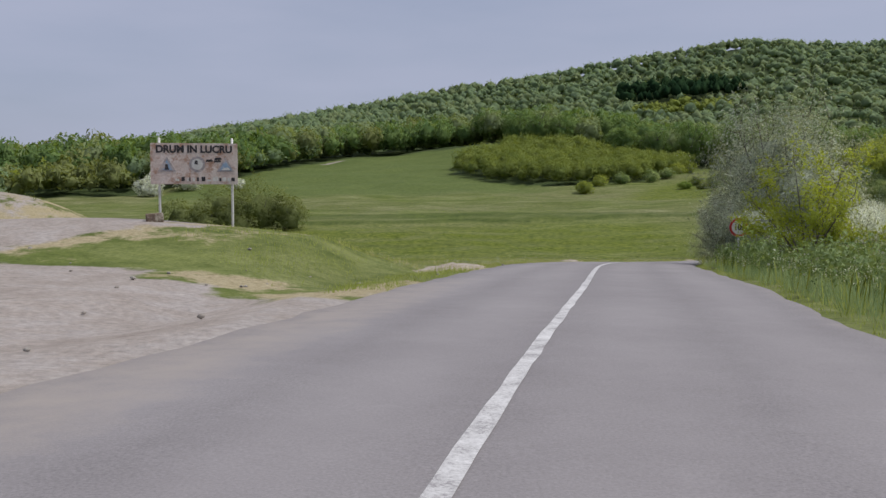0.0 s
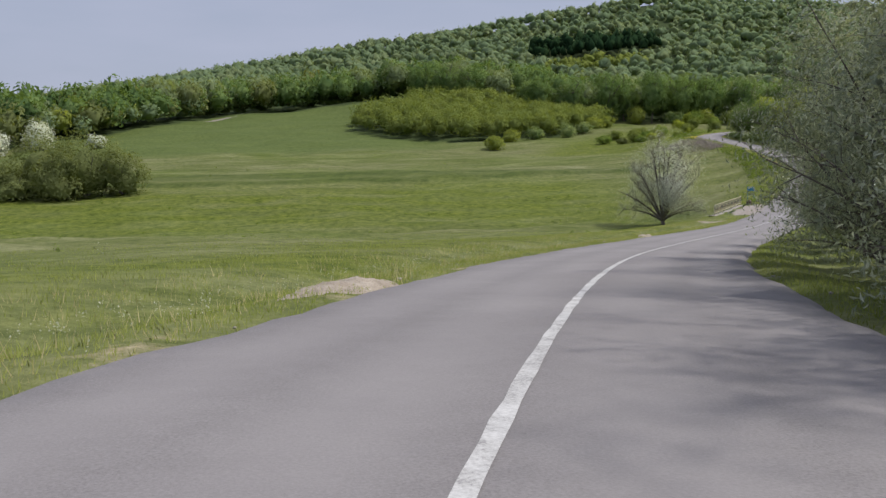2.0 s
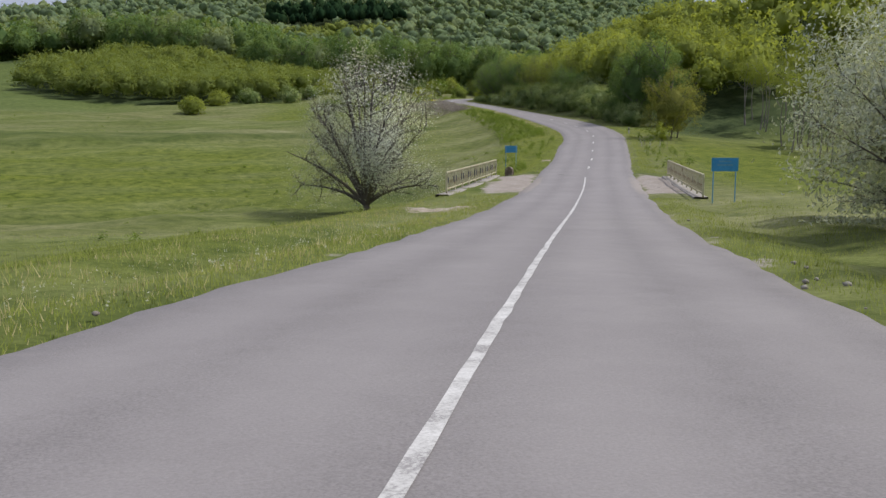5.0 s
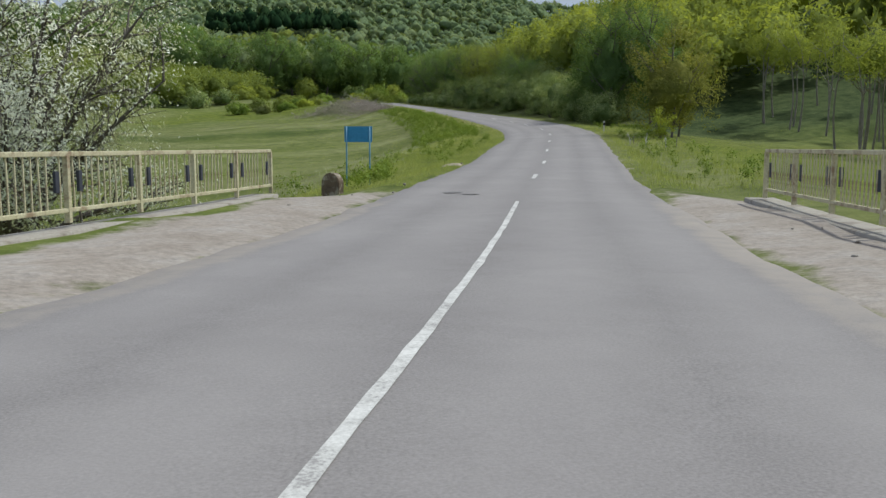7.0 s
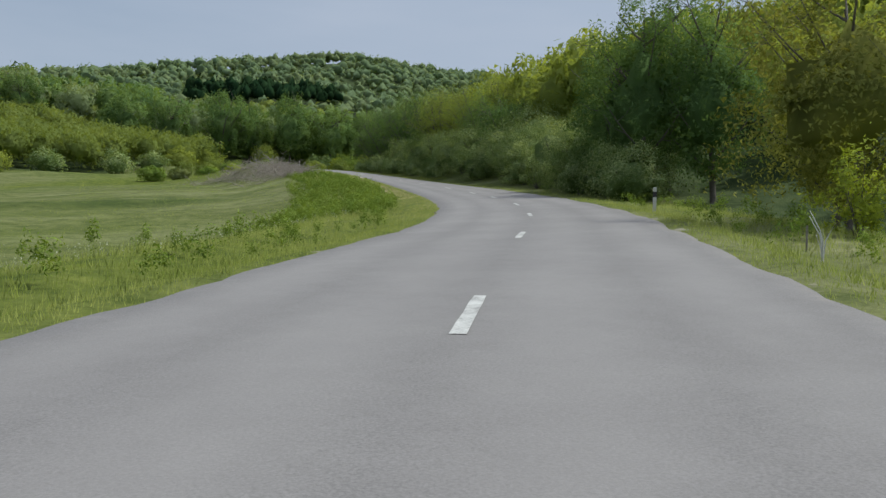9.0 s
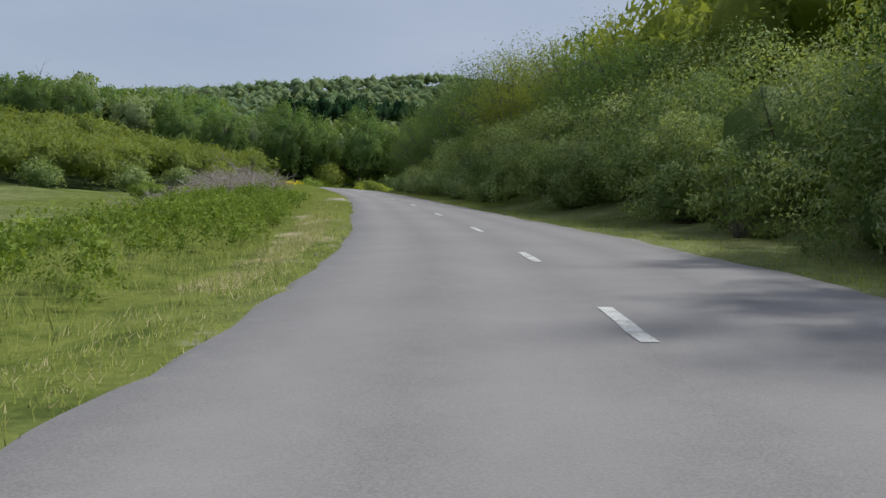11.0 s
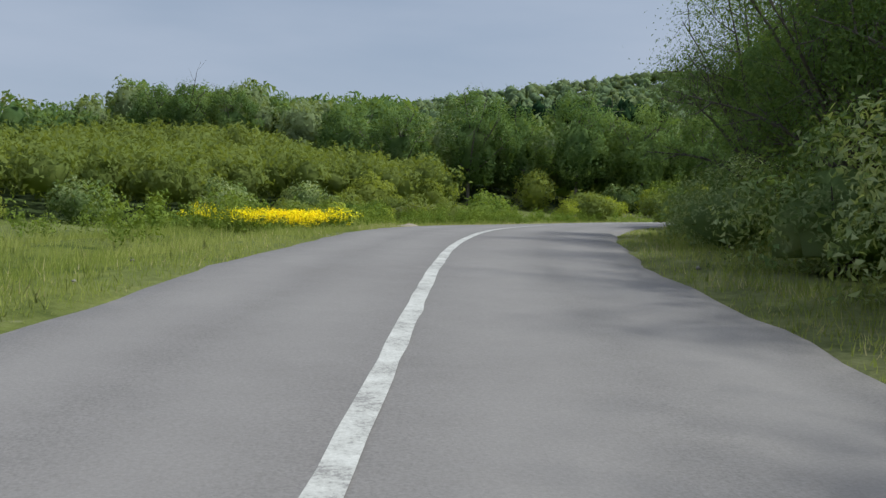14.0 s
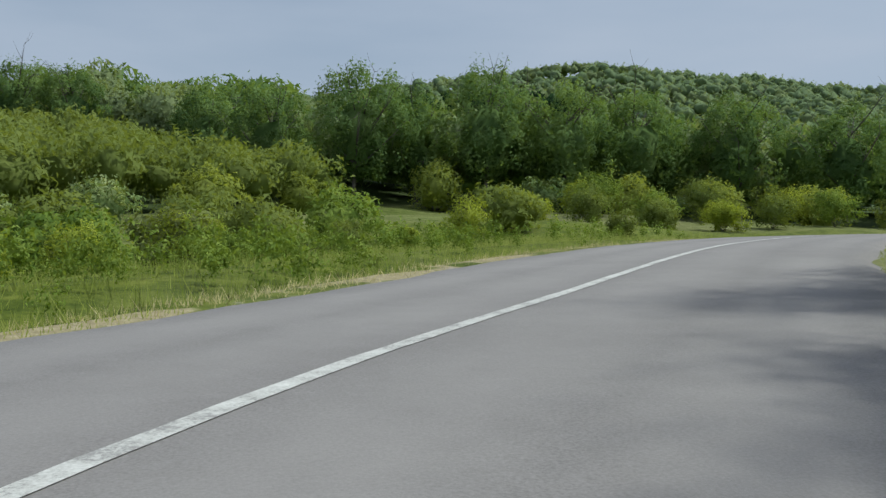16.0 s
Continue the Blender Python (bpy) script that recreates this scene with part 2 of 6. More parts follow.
def line_paint_mat():
    m, nodes, links, out = node_mat("worn_line_paint")
    co = nodes.new("ShaderNodeTexCoord").outputs["Object"]
    n = noise_node(nodes, links, co, 3.0, 7, 0.75)
    f = noise_node(nodes, links, co, 45.0, 3, 0.7)
    mx = nodes.new("ShaderNodeMath")
    mx.operation = "MULTIPLY_ADD"
    links.new(f, mx.inputs[0])
    mx.inputs[1].default_value = 0.6
    links.new(n, mx.inputs[2])
    r = ramp_node(nodes, [(0.66, (0.30, 0.285, 0.28)), (0.76, (0.50, 0.49, 0.47)), (1.0, (0.70, 0.69, 0.67))])
    links.new(mx.outputs[0], r.inputs["Fac"])
    b = nodes.new("ShaderNodeBsdfPrincipled")
    b.inputs["Roughness"].default_value = 0.7
    links.new(r.outputs["Color"], b.inputs["Base Color"])
    links.new(b.outputs["BSDF"], out.inputs["Surface"])
    return m


M_GROUND, M_ASPHALT, M_LINE = ground_mat(), asphalt_mat(), line_paint_mat()
# far forest green is brightened and blued: distance haze put into the leaf colour
M_FOREST_HAZY = leaf_mat("hazy_forest_leaves", (0.092, 0.130, 0.078), (0.124, 0.168, 0.092), (0.165, 0.212, 0.112), 0.4, 0.07, 0.1)
M_FOREST_PALE = leaf_mat("pale_forest_leaves", (0.115, 0.148, 0.080), (0.146, 0.182, 0.092), (0.184, 0.222, 0.112), 0.4, 0.07, 0.1)
M_OAK = leaf_mat("oak_leaves", (0.050, 0.086, 0.036), (0.080, 0.128, 0.046), (0.150, 0.205, 0.072), 0.38, 0.11, 0.3)
M_ACACIA = leaf_mat("acacia_leaves", (0.100, 0.126, 0.034), (0.136, 0.162, 0.042), (0.190, 0.216, 0.060), 0.58, 0.09, 0.2)
M_GROVE = leaf_mat("thicket_acacia_leaves", (0.086, 0.114, 0.036), (0.116, 0.146, 0.042), (0.156, 0.184, 0.054), 0.4, 0.09, 0.2)
M_LIME = leaf_mat("young_yellow_leaves", (0.125, 0.160, 0.028), (0.190, 0.225, 0.038), (0.260, 0.290, 0.055), 0.4, 0.3)
M_OLIVE = leaf_mat("olive_wood_leaves", (0.085, 0.106, 0.043), (0.122, 0.143, 0.055), (0.160, 0.180, 0.072), 0.35, 0.012, 0.3)
M_SILVER = leaf_mat("silver_leaves", (0.118, 0.143, 0.103), (0.207, 0.237, 0.179), (0.381, 0.409, 0.330), 0.25, 0.4, 0.75)
# own leaf colour of the willows; on oleasters its paleness stands in for sunlight
M_WILLOW_LITSHRUB = leaf_mat("willow_and_sunlit_shrub_leaves", (0.270, 0.305, 0.247), (0.420, 0.448, 0.385), (0.609, 0.627, 0.564), 0.22, 0.4, 0.7)
M_HEDGE = leaf_mat("hedge_leaves", (0.050, 0.082, 0.030), (0.112, 0.156, 0.060), (0.275, 0.310, 0.160), 0.42, 0.35)
M_BRONZE = leaf_mat("bronze_leaves", (0.085, 0.098, 0.028), (0.150, 0.160, 0.044), (0.250, 0.245, 0.072), 0.36, 0.5)
M_GRASS = leaf_mat("grass_blades", (0.110, 0.145, 0.030), (0.158, 0.190, 0.042), (0.225, 0.245, 0.075), 0.25, 0.12, 0.7)
M_STRAW = leaf_mat("dry_grass", (0.20, 0.19, 0.085), (0.29, 0.265, 0.13), (0.40, 0.355, 0.20), 0.2, 0.2, 0.7)
M_WEED = leaf_mat("weed_leaves", (0.066, 0.108, 0.026), (0.118, 0.170, 0.036), (0.185, 0.235, 0.058), 0.32, 0.3, 0.6)
M_PALEWEED = leaf_mat("grey_green_weed_leaves", (0.075, 0.115, 0.045), (0.125, 0.172, 0.072), (0.20, 0.245, 0.125), 0.3, 0.3, 0.6)
M_BLOOM = leaf_mat("pale_blossom", (0.25, 0.28, 0.18), (0.33, 0.35, 0.25), (0.44, 0.45, 0.36), 0.15, 0.4, 0.6)
M_YELLOW = leaf_mat("yellow_blossom", (0.55, 0.44, 0.01), (0.72, 0.60, 0.012), (0.80, 0.70, 0.03), 0.25, 0.4, 0.6)
M_BARK = surface("bark", [(0.3, (0.10, 0.085, 0.07)), (0.7, (0.19, 0.165, 0.14))], 6, 0.9, 0, 60, 0.6, 0.02)
M_PALEBARK = surface("pale_bark", [(0.3, (0.20, 0.18, 0.15)), (0.7, (0.32, 0.29, 0.25))], 6, 0.9, 0, 60, 0.6, 0.02)
M_DEADWOOD = surface("weathered_branches", [(0.3, (0.30, 0.255, 0.22)), (0.7, (0.48, 0.42, 0.37))], 2, 0.9, 0, 40, 0.5, 0.01)
M_PALEWOOD = surface("bleached_branches", [(0.3, (0.34, 0.30, 0.26)), (0.7, (0.52, 0.46, 0.41))], 2, 0.9, 0, 40, 0.5, 0.01)
M_SAND = surface("sandy_earth", [(0.3, (0.36, 0.30, 0.235)), (0.55, (0.46, 0.39, 0.31)), (0.75, (0.54, 0.47, 0.38))], 1.6, 0.95, 0, 14, 0.8, 0.04)
M_CONCRETE = surface("weathered_concrete", [(0.3, (0.34, 0.31, 0.27)), (0.7, (0.46, 0.43, 0.38))], 1.5, 0.9, 0, 30, 0.5, 0.01, (0.22, 0.19, 0.16))
M_RAIL = surface("chalky_yellow_paint", [(0.3, (0.58, 0.53, 0.33)), (0.7, (0.70, 0.66, 0.46))], 2, 0.6, 0, 30, 0.2, 0.004, (0.30, 0.22, 0.14), 3.0)
M_RAILDARK = surface("dark_blue_paint", [(0.3, (0.035, 0.04, 0.06)), (0.7, (0.07, 0.075, 0.10))], 3, 0.6, 0, 30, 0.2, 0.004)
M_BLUE = surface("blue_sign_sheet", [(0.3, (0.035, 0.27, 0.55)), (0.7, (0.06, 0.33, 0.62))], 3, 0.45, 0, 30, 0.1, 0.002)
M_BLUEPOST = surface("faded_blue_paint", [(0.3, (0.10, 0.30, 0.46)), (0.7, (0.16, 0.38, 0.54))], 4, 0.5, 0, 30, 0.1, 0.002)
M_WHITE = surface("sign_white", [(0.3, (0.62, 0.61, 0.58)), (0.7, (0.74, 0.73, 0.70))], 4, 0.5, 0, 30, 0.1, 0.002)
M_BOARD = surface("peeling_sign_board", [(0.3, (0.54, 0.42, 0.37)), (0.5, (0.68, 0.57, 0.52)), (0.7, (0.76, 0.69, 0.65))], 2.2, 0.7, 0, 25, 0.3, 0.004, (0.36, 0.20, 0.13), 3.2)
M_BLACK = surface("faded_black_print", [(0.3, (0.02, 0.02, 0.025)), (0.62, (0.05, 0.045, 0.05)), (0.75, (0.22, 0.18, 0.17))], 5, 0.7, 0, 40, 0.1, 0.002)
M_RED = surface("sign_red", [(0.3, (0.42, 0.02, 0.025)), (0.7, (0.55, 0.035, 0.035))], 4, 0.45, 0, 30, 0.1, 0.002)
M_FADEDBLUE = surface("faded_print_blue", [(0.3, (0.20, 0.32, 0.50)), (0.7, (0.34, 0.45, 0.58))], 4, 0.6, 0, 30, 0.1, 0.002, (0.5, 0.42, 0.38), 5)
M_FADEDGREY = surface("faded_print_grey", [(0.3, (0.30, 0.27, 0.29)), (0.7, (0.44, 0.40, 0.40))], 4, 0.6, 0, 30, 0.1, 0.002, (0.5, 0.42, 0.38), 5)
M_GALV = surface("galvanised_steel", [(0.3, (0.42, 0.43, 0.43)), (0.7, (0.55, 0.56, 0.55))], 3, 0.5, 0.6, 40, 0.1, 0.002)
M_STONE = surface("brown_stone", [(0.3, (0.12, 0.085, 0.06)), (0.7, (0.24, 0.175, 0.125))], 5, 0.9, 0, 30, 0.7, 0.015, (0.42, 0.38, 0.30), 4)
M_PATCH = surface("asphalt_patch", [(0.3, (0.13, 0.122, 0.122)), (0.7, (0.19, 0.178, 0.176))], 3, 0.85, 0, 60, 0.4, 0.006)

# ================= mesh tools =================
def mesh_np(name, verts, faces, mat=None, smooth=False):
    """A mesh from arrays: verts (n, 3) or, with the shading normals beside them, (n, 6); faces (m, k)."""
    verts, faces = np.asarray(verts, np.float32), np.asarray(faces, np.int32)
    normals = verts[:, 3:] if verts.shape[1] == 6 else None
    verts = np.ascontiguousarray(verts[:, :3])
    smooth = smooth or normals is not None
    me = bpy.data.meshes.new(name)
    m, k = faces.shape
    me.vertices.add(len(verts))
    me.vertices.foreach_set("co", verts.ravel())
    me.loops.add(m * k)
    me.loops.foreach_set("vertex_index", faces.ravel())
    me.polygons.add(m)
    me.polygons.foreach_set("loop_start", np.arange(0, m * k, k, dtype=np.int32))
    me.polygons.foreach_set("loop_total", np.full(m, k, np.int32))
    if smooth:
        me.polygons.foreach_set("use_smooth", np.ones(m, bool))
    me.update(calc_edges=True)
    if normals is not None:
        me.normals_split_custom_set_from_vertices(normals.tolist())
    if mat:
        me.materials.append(mat)
    return me


def ob_np(name, verts, faces, mat, parent=None, smooth=False, label=""):
    o = new(name, mesh_np(name, verts, faces, mat, smooth))
    if parent:
        o.parent = parent
    return tagged(o, label)


def part(name, bm, mat, parent=None, label="", smooth=False):
    me = bpy.data.meshes.new(name)
    if smooth:
        for f in bm.faces:
            f.smooth = True
    bm.to_mesh(me)
    bm.free()
    me.materials.append(mat)
    o = new(name, me)
    if parent:
        o.parent = parent
    return tagged(o, label)


def anchor(name, m):
    e = new(name)
    e.matrix_basis = m
    e.empty_display_size = 0.2
    return e


def box_bm(size, at=(0, 0, 0), bevel=0.0):
    bm = bmesh.new()
    bmesh.ops.create_cube(bm, size=1.0)
    bmesh.ops.scale(bm, vec=size, verts=bm.verts)
    if bevel:
        bmesh.ops.bevel(bm, geom=list(bm.edges), offset=bevel, segments=2, affect="EDGES", profile=0.6)
    bmesh.ops.translate(bm, vec=at, verts=bm.verts)
    return bm


def tube_np(points, radii, sides=6):
    """Vertices and quads of a tapered tube along points."""
    points = np.asarray(points, float)
    tang = np.gradient(points, axis=0)
    tang /= np.linalg.norm(tang, axis=1)[:, None] + 1e-9
    ref = np.where(np.abs(tang[:, 2:3]) > 0.9, np.array([[1.0, 0, 0]]), np.array([[0, 0, 1.0]]))
    u = np.cross(tang, ref)
    u /= np.linalg.norm(u, axis=1)[:, None]
    v = np.cross(tang, u)
    a = np.linspace(0, 2 * np.pi, sides, endpoint=False)
    ring = u[:, None, :] * np.cos(a)[None, :, None] + v[:, None, :] * np.sin(a)[None, :, None]
    verts = points[:, None, :] + ring * np.asarray(radii)[:, None, None]
    n = len(points)
    i, j = np.meshgrid(np.arange(n - 1), np.arange(sides), indexing="ij")
    j2 = (j + 1) % sides
    quads = np.stack([i * sides + j, i * sides + j2, (i + 1) * sides + j2, (i + 1) * sides + j], -1).reshape(-1, 4)
    return verts.reshape(-1, 3), quads


def join_np(pieces):
    vs, fs, n = [], [], 0
    for v, f in pieces:
        vs.append(v)
        fs.append(np.asarray(f) + n)
        n += len(v)
    return np.concatenate(vs), np.concatenate(fs)


def cards(rng, centre, out, size, up=0.25, slim=1.0, corners=4, ruffle=0.55):
    """Rhombic leaf clumps at centre (n, 3), facing roughly along out (n, 3)."""
    n = len(centre)
    nrm = out + rng.normal(0, 0.75, (n, 3)) + np.array([0, 0, up])
    nrm /= np.linalg.norm(nrm, axis=1)[:, None] + 1e-9
    r = rng.normal(0, 1, (n, 3))
    a = np.cross(nrm, r)
    a /= np.linalg.norm(a, axis=1)[:, None] + 1e-9
    b = np.cross(nrm, a)
    sz = size * rng.uniform(0.55, 1.35, (n, 1))
    asp = rng.uniform(0.5, 0.9, (n, 1)) * slim
    nrm = np.cross(a, b)
    v = np.stack([centre - a * sz, centre - b * sz * asp + nrm * sz * 0.2, centre + a * sz, centre + b * sz * asp + nrm * sz * 0.2], 1)
    shade = out / (np.linalg.norm(out, axis=1)[:, None] + 1e-9) + np.array([0, 0, 0.25]) + nrm * ruffle
    flip = (nrm * shade).sum(1) < 0
    v[flip] = v[flip][:, ::-1]
    shade = np.where(flip[:, None], shade - nrm * 2 * ruffle, shade)
    shade /= np.linalg.norm(shade, axis=1)[:, None] + 1e-9
    v = np.concatenate([v, np.repeat(shade[:, None, :], 4, 1)], 2).reshape(-1, 6)
    if corners == 3:
        return np.ascontiguousarray(v.reshape(n, 4, 6)[:, :3]).reshape(-1, 6), np.arange(n * 3).reshape(-1, 3)
    return v, np.arange(n * 4).reshape(-1, 4)


def crown_np(rng, n, size, rx=1.0, rz=1.0, zc=0.0, clumps=14, tight=0.42, flat_base=0.0, shell=0.55, corners=4, lumpy=0.14, ruffle=0.55, reach=(0.35, 0.72)):
    """Leaf clumps of one crown: clusters spread through an ellipsoid, thick towards the outside."""
    d = rng.normal(0, 1, (clumps, 3))
    d /= np.linalg.norm(d, axis=1)[:, None]
    d[:, 2] = np.where(d[:, 2] < -0.5, -d[:, 2], d[:, 2])
    c = d * rng.uniform(*reach, (clumps, 1))
    rad = tight * rng.uniform(0.7, 1.25, clumps)
    k = rng.integers(0, clumps, n)
    e = rng.normal(0, 1, (n, 3))
    e /= np.linalg.norm(e, axis=1)[:, None]
    p = c[k] + e * (rad[k] * rng.uniform(shell, 1.0, n) ** 0.5)[:, None]
    out = e * 0.7 + p * 0.6
    az, el = np.arctan2(p[:, 1], p[:, 0]), np.arctan2(p[:, 2], np.hypot(p[:, 0], p[:, 1]))
    f1, f2, f3 = rng.uniform(0, 6.28, 3)
    p = p * (1 + lumpy * (np.sin(2 * az + f1) * np.cos(el) + 0.8 * np.sin(3 * az + 2.5 * el + f2) + 0.6 * np.sin(4 * el + az + f3)))[:, None]
    p = p * np.array([rx, rx, rz])
    if flat_base:
        p[:, 2] = np.maximum(p[:, 2], -rz * flat_base + rng.uniform(-0.08, 0.1, n) * rz)
    p[:, 2] += zc
    return cards(rng, p, out, size, corners=corners, ruffle=ruffle)


def ball_np(level):
    """Directions and triangles of an even ball."""
    bm = bmesh.new()
    bmesh.ops.create_icosphere(bm, subdivisions=level, radius=1)
    v = np.array([w.co[:] for w in bm.verts])
    f = np.array([[w.index for w in q.verts] for q in bm.faces])
    bm.free()
    return v / np.linalg.norm(v, axis=1)[:, None], f


BALLS = {k: ball_np(k) for k in (1, 2, 3)}


def billow_np(rng, n, size, rx=1.0, rz=1.0, zc=0.0, clumps=12, tight=0.36, level=2, core=0.93, ruffle=0.35, reach=(0.5, 0.78), loose=0.06, slim=1.0, floor=None):
    """A full crown: billows of foliage bulging from a leafy mass, covered with leaf clumps."""
    d = rng.normal(0, 1, (clumps, 3))
    d /= np.linalg.norm(d, axis=1)[:, None]
    d[:, 2] = np.where(d[:, 2] < -0.55, -d[:, 2], d[:, 2])
    c = d * rng.uniform(*reach, (clumps, 1))
    rad = tight * rng.uniform(0.72, 1.3, clumps)

    def hull(u):
        b = u @ c.T
        q = b * b - (c * c).sum(1)[None, :] + rad[None, :] ** 2
        r = np.where(q > 0, b + np.sqrt(np.maximum(q, 0)), 0)
        k = r.argmax(1)
        best = r[np.arange(len(u)), k]
        low = best < 0.5
        pos = u * np.where(low, 0.5, best)[:, None]
        nrm = (pos - c[k]) / rad[k][:, None] * 0.75 + u * 0.35
        nrm[low] = u[low]
        return pos, nrm / (np.linalg.norm(nrm, axis=1)[:, None] + 1e-9)

    scale = np.array([rx, rx, rz])
    u, f = BALLS[level]
    pos, nrm = hull(u)
    pos = pos * core * (1 + rng.normal(0, 0.03, (len(u), 1)))
    mass = np.c_[pos * scale + np.array([0, 0, zc]), nrm]
    e = rng.normal(0, 1, (n, 3))
    e[:, 2] = np.where(rng.uniform(0, 1, n) < 0.5, np.abs(e[:, 2]), e[:, 2])
    e /= np.linalg.norm(e, axis=1)[:, None]
    pos, nrm = hull(e)
    pos = pos * (1 + rng.normal(0, loose, (n, 1)))
    v, g = cards(rng, pos * scale + np.array([0, 0, zc]), nrm, size, corners=3, ruffle=ruffle, slim=slim)
    v, f = join_np([(mass, f), (v, g)])
    if floor is not None:
        v[:, 2] = np.maximum(v[:, 2], floor)
    return v, f


def scatter_np(rng, variants, places, scales, zscale=(0.9, 1.15)):
    """Many crowns in one mesh: variants are (verts, faces), places (n, 3)."""
    vs, fs, n = [], [], 0
    pick = rng.integers(0, len(variants), len(places))
    ang = rng.uniform(0, 2 * np.pi, len(places))
    zs = rng.uniform(*zscale, len(places))
    for p, s, k, a, q in zip(places, scales, pick, ang, zs):
        v, f = variants[k]
        ca, sa = math.cos(a) * s, math.sin(a) * s
        w = np.empty_like(v)
        w[:, 0] = v[:, 0] * ca - v[:, 1] * sa + p[0]
        w[:, 1] = v[:, 0] * sa + v[:, 1] * ca + p[1]
        w[:, 2] = v[:, 2] * s * q + p[2]
        if v.shape[1] == 6:
            w[:, 3] = (v[:, 3] * ca - v[:, 4] * sa) / s
            w[:, 4] = (v[:, 3] * sa + v[:, 4] * ca) / s
            w[:, 5] = v[:, 5]
        vs.append(w.astype(np.float32))
        fs.append(f + n)
        n += len(v)
    return np.concatenate(vs), np.concatenate(fs)

# ================= the lie of the land =================
# knots of the road's centre line: x, y, z
ROAD = [
    (-12.10, -73.80, 0.79), (-9.00, -54.00, 0.55), (-5.90, -34.30, 0.31), (-2.80, -14.50, 0.07), (0.23, 5.20, -0.17), (3.26, 20.43, -0.52),
    (6.34, 35.64, -1.16), (10.48, 50.56, -2.05), (15.82, 65.09, -3.01), (22.59, 78.95, -3.87), (30.25, 92.51, -4.61), (38.12, 105.89, -5.25),
    (46.20, 119.10, -5.64), (54.31, 132.29, -5.58), (62.28, 145.51, -5.06), (70.54, 158.71, -4.22), (78.55, 172.03, -3.15), (86.60, 185.30, -1.94),
    (93.24, 199.32, -0.63), (97.79, 214.10, 0.79), (100.81, 229.23, 2.31), (103.21, 244.60, 3.90), (104.56, 260.00, 5.50), (106.09, 275.42, 6.99),
    (109.33, 290.43, 8.12), (114.98, 300.63, 9.02), (124.04, 313.88, 10.20), (135.80, 325.50, 11.20), (151.70, 334.30, 12.00), (172.00, 340.50, 12.70),
    (198.40, 344.00, 13.20), (229.30, 345.70, 13.60),
]


def spline(knots, per=24):
    k = np.asarray(knots, float)
    k = np.vstack([2 * k[0] - k[1], k, 2 * k[-1] - k[-2]])
    u = np.linspace(0, 1, per, endpoint=False)[:, None]
    out = []
    for a, b, c, d in zip(k, k[1:], k[2:], k[3:]):
        out.append(0.5 * (2 * b + (c - a) * u + (2 * a - 5 * b + 4 * c - d) * u ** 2 + (3 * b - a - 3 * c + d) * u ** 3))
    return np.vstack(out + [k[-2:-1]])


LINE = spline(ROAD)
LS = np.r_[0, np.cumsum(np.linalg.norm(np.diff(LINE[:, :2], axis=0), axis=1))]
LS -= LS[4 * 24]  # metres along the road from the lay-by
LT = np.gradient(LINE[:, :2], axis=0)
LT /= np.linalg.norm(LT, axis=1)[:, None]


def smooth_step(x):
    x = np.clip(x, 0, 1)
    return x * x * (3 - 2 * x)


def road_coords(x, y):
    """Metres along the road, metres to its right, and the road's height there."""
    x, y = np.atleast_1d(np.asarray(x, float)), np.atleast_1d(np.asarray(y, float))
    s, d, z = np.empty(len(x)), np.empty(len(x)), np.empty(len(x))
    for i in range(0, len(x), 20000):
        px, py = x[i:i + 20000], y[i:i + 20000]
        k = ((px[:, None] - LINE[None, ::2, 0]) ** 2 + (py[:, None] - LINE[None, ::2, 1]) ** 2).argmin(1) * 2
        dx, dy = px - LINE[k, 0], py - LINE[k, 1]
        along = np.clip(dx * LT[k, 0] + dy * LT[k, 1], -1.5, 1.5)
        s[i:i + 20000] = LS[k] + along
        d[i:i + 20000] = dx * LT[k, 1] - dy * LT[k, 0]
        z[i:i + 20000] = np.interp(LS[k] + along, LS, LINE[:, 2])
    return s, d, z


def half_width(s, side=1.0):
    """Half the asphalt's width at s; the left half narrows beside the heap of branches."""
    return np.interp(s, [120, 165, 185, 222, 245, 262, 292, 302, 309, 318], [3.08, 3.15, 3.5, 3.4, 3.1, 3.02, 2.98, 3.35, 3.66, 3.6]) - np.where(np.asarray(side) < 0, np.interp(s, [246, 258, 275, 292, 302, 309, 318], [0, 0.3, 0.5, 0.42, 0.36, 0.45, 0.5]), 0)


def bank_of(s):
    return np.interp(s, [160, 195, 235, 262], [0, 0.06, 0.06, 0])


def wobble(x, y, scale, seed=0.0):
    """Smooth cheap noise of about unit height."""
    q = np.zeros_like(x)
    for i, (a, f) in enumerate(((0.3, 1.0), (1.4, 1.37), (2.5, 1.83), (3.7, 2.41), (4.9, 3.1))):
        kx, ky = math.cos(a + seed) * f / scale, math.sin(a + seed) * f / scale
        q += np.sin(x * kx * 6.28 + y * ky * 6.28 + 1.7 * i + seed * 3.1 + 1.3 * np.sin(y * kx * 2.1 - x * ky * 2.6)) / (1 + 0.5 * i)
    return q / 2.2


PROFILE_Y = np.arange(-500, 520, 2.0)
_prof = np.interp(PROFILE_Y, [-500, -60, 0, 30, 60, 100, 138, 152, 168, 205, 260, 330, 408, 500, 520],
                  [9, 3, 0.5, -0.7, -3.0, -5.5, -7.8, -9.6, -8.0, -4.2, 0.0, 5.5, 16.5, 27, 29.4])
PROFILE_Z = np.convolve(np.pad(_prof, 7, "edge"), np.ones(15) / 15, "valid")


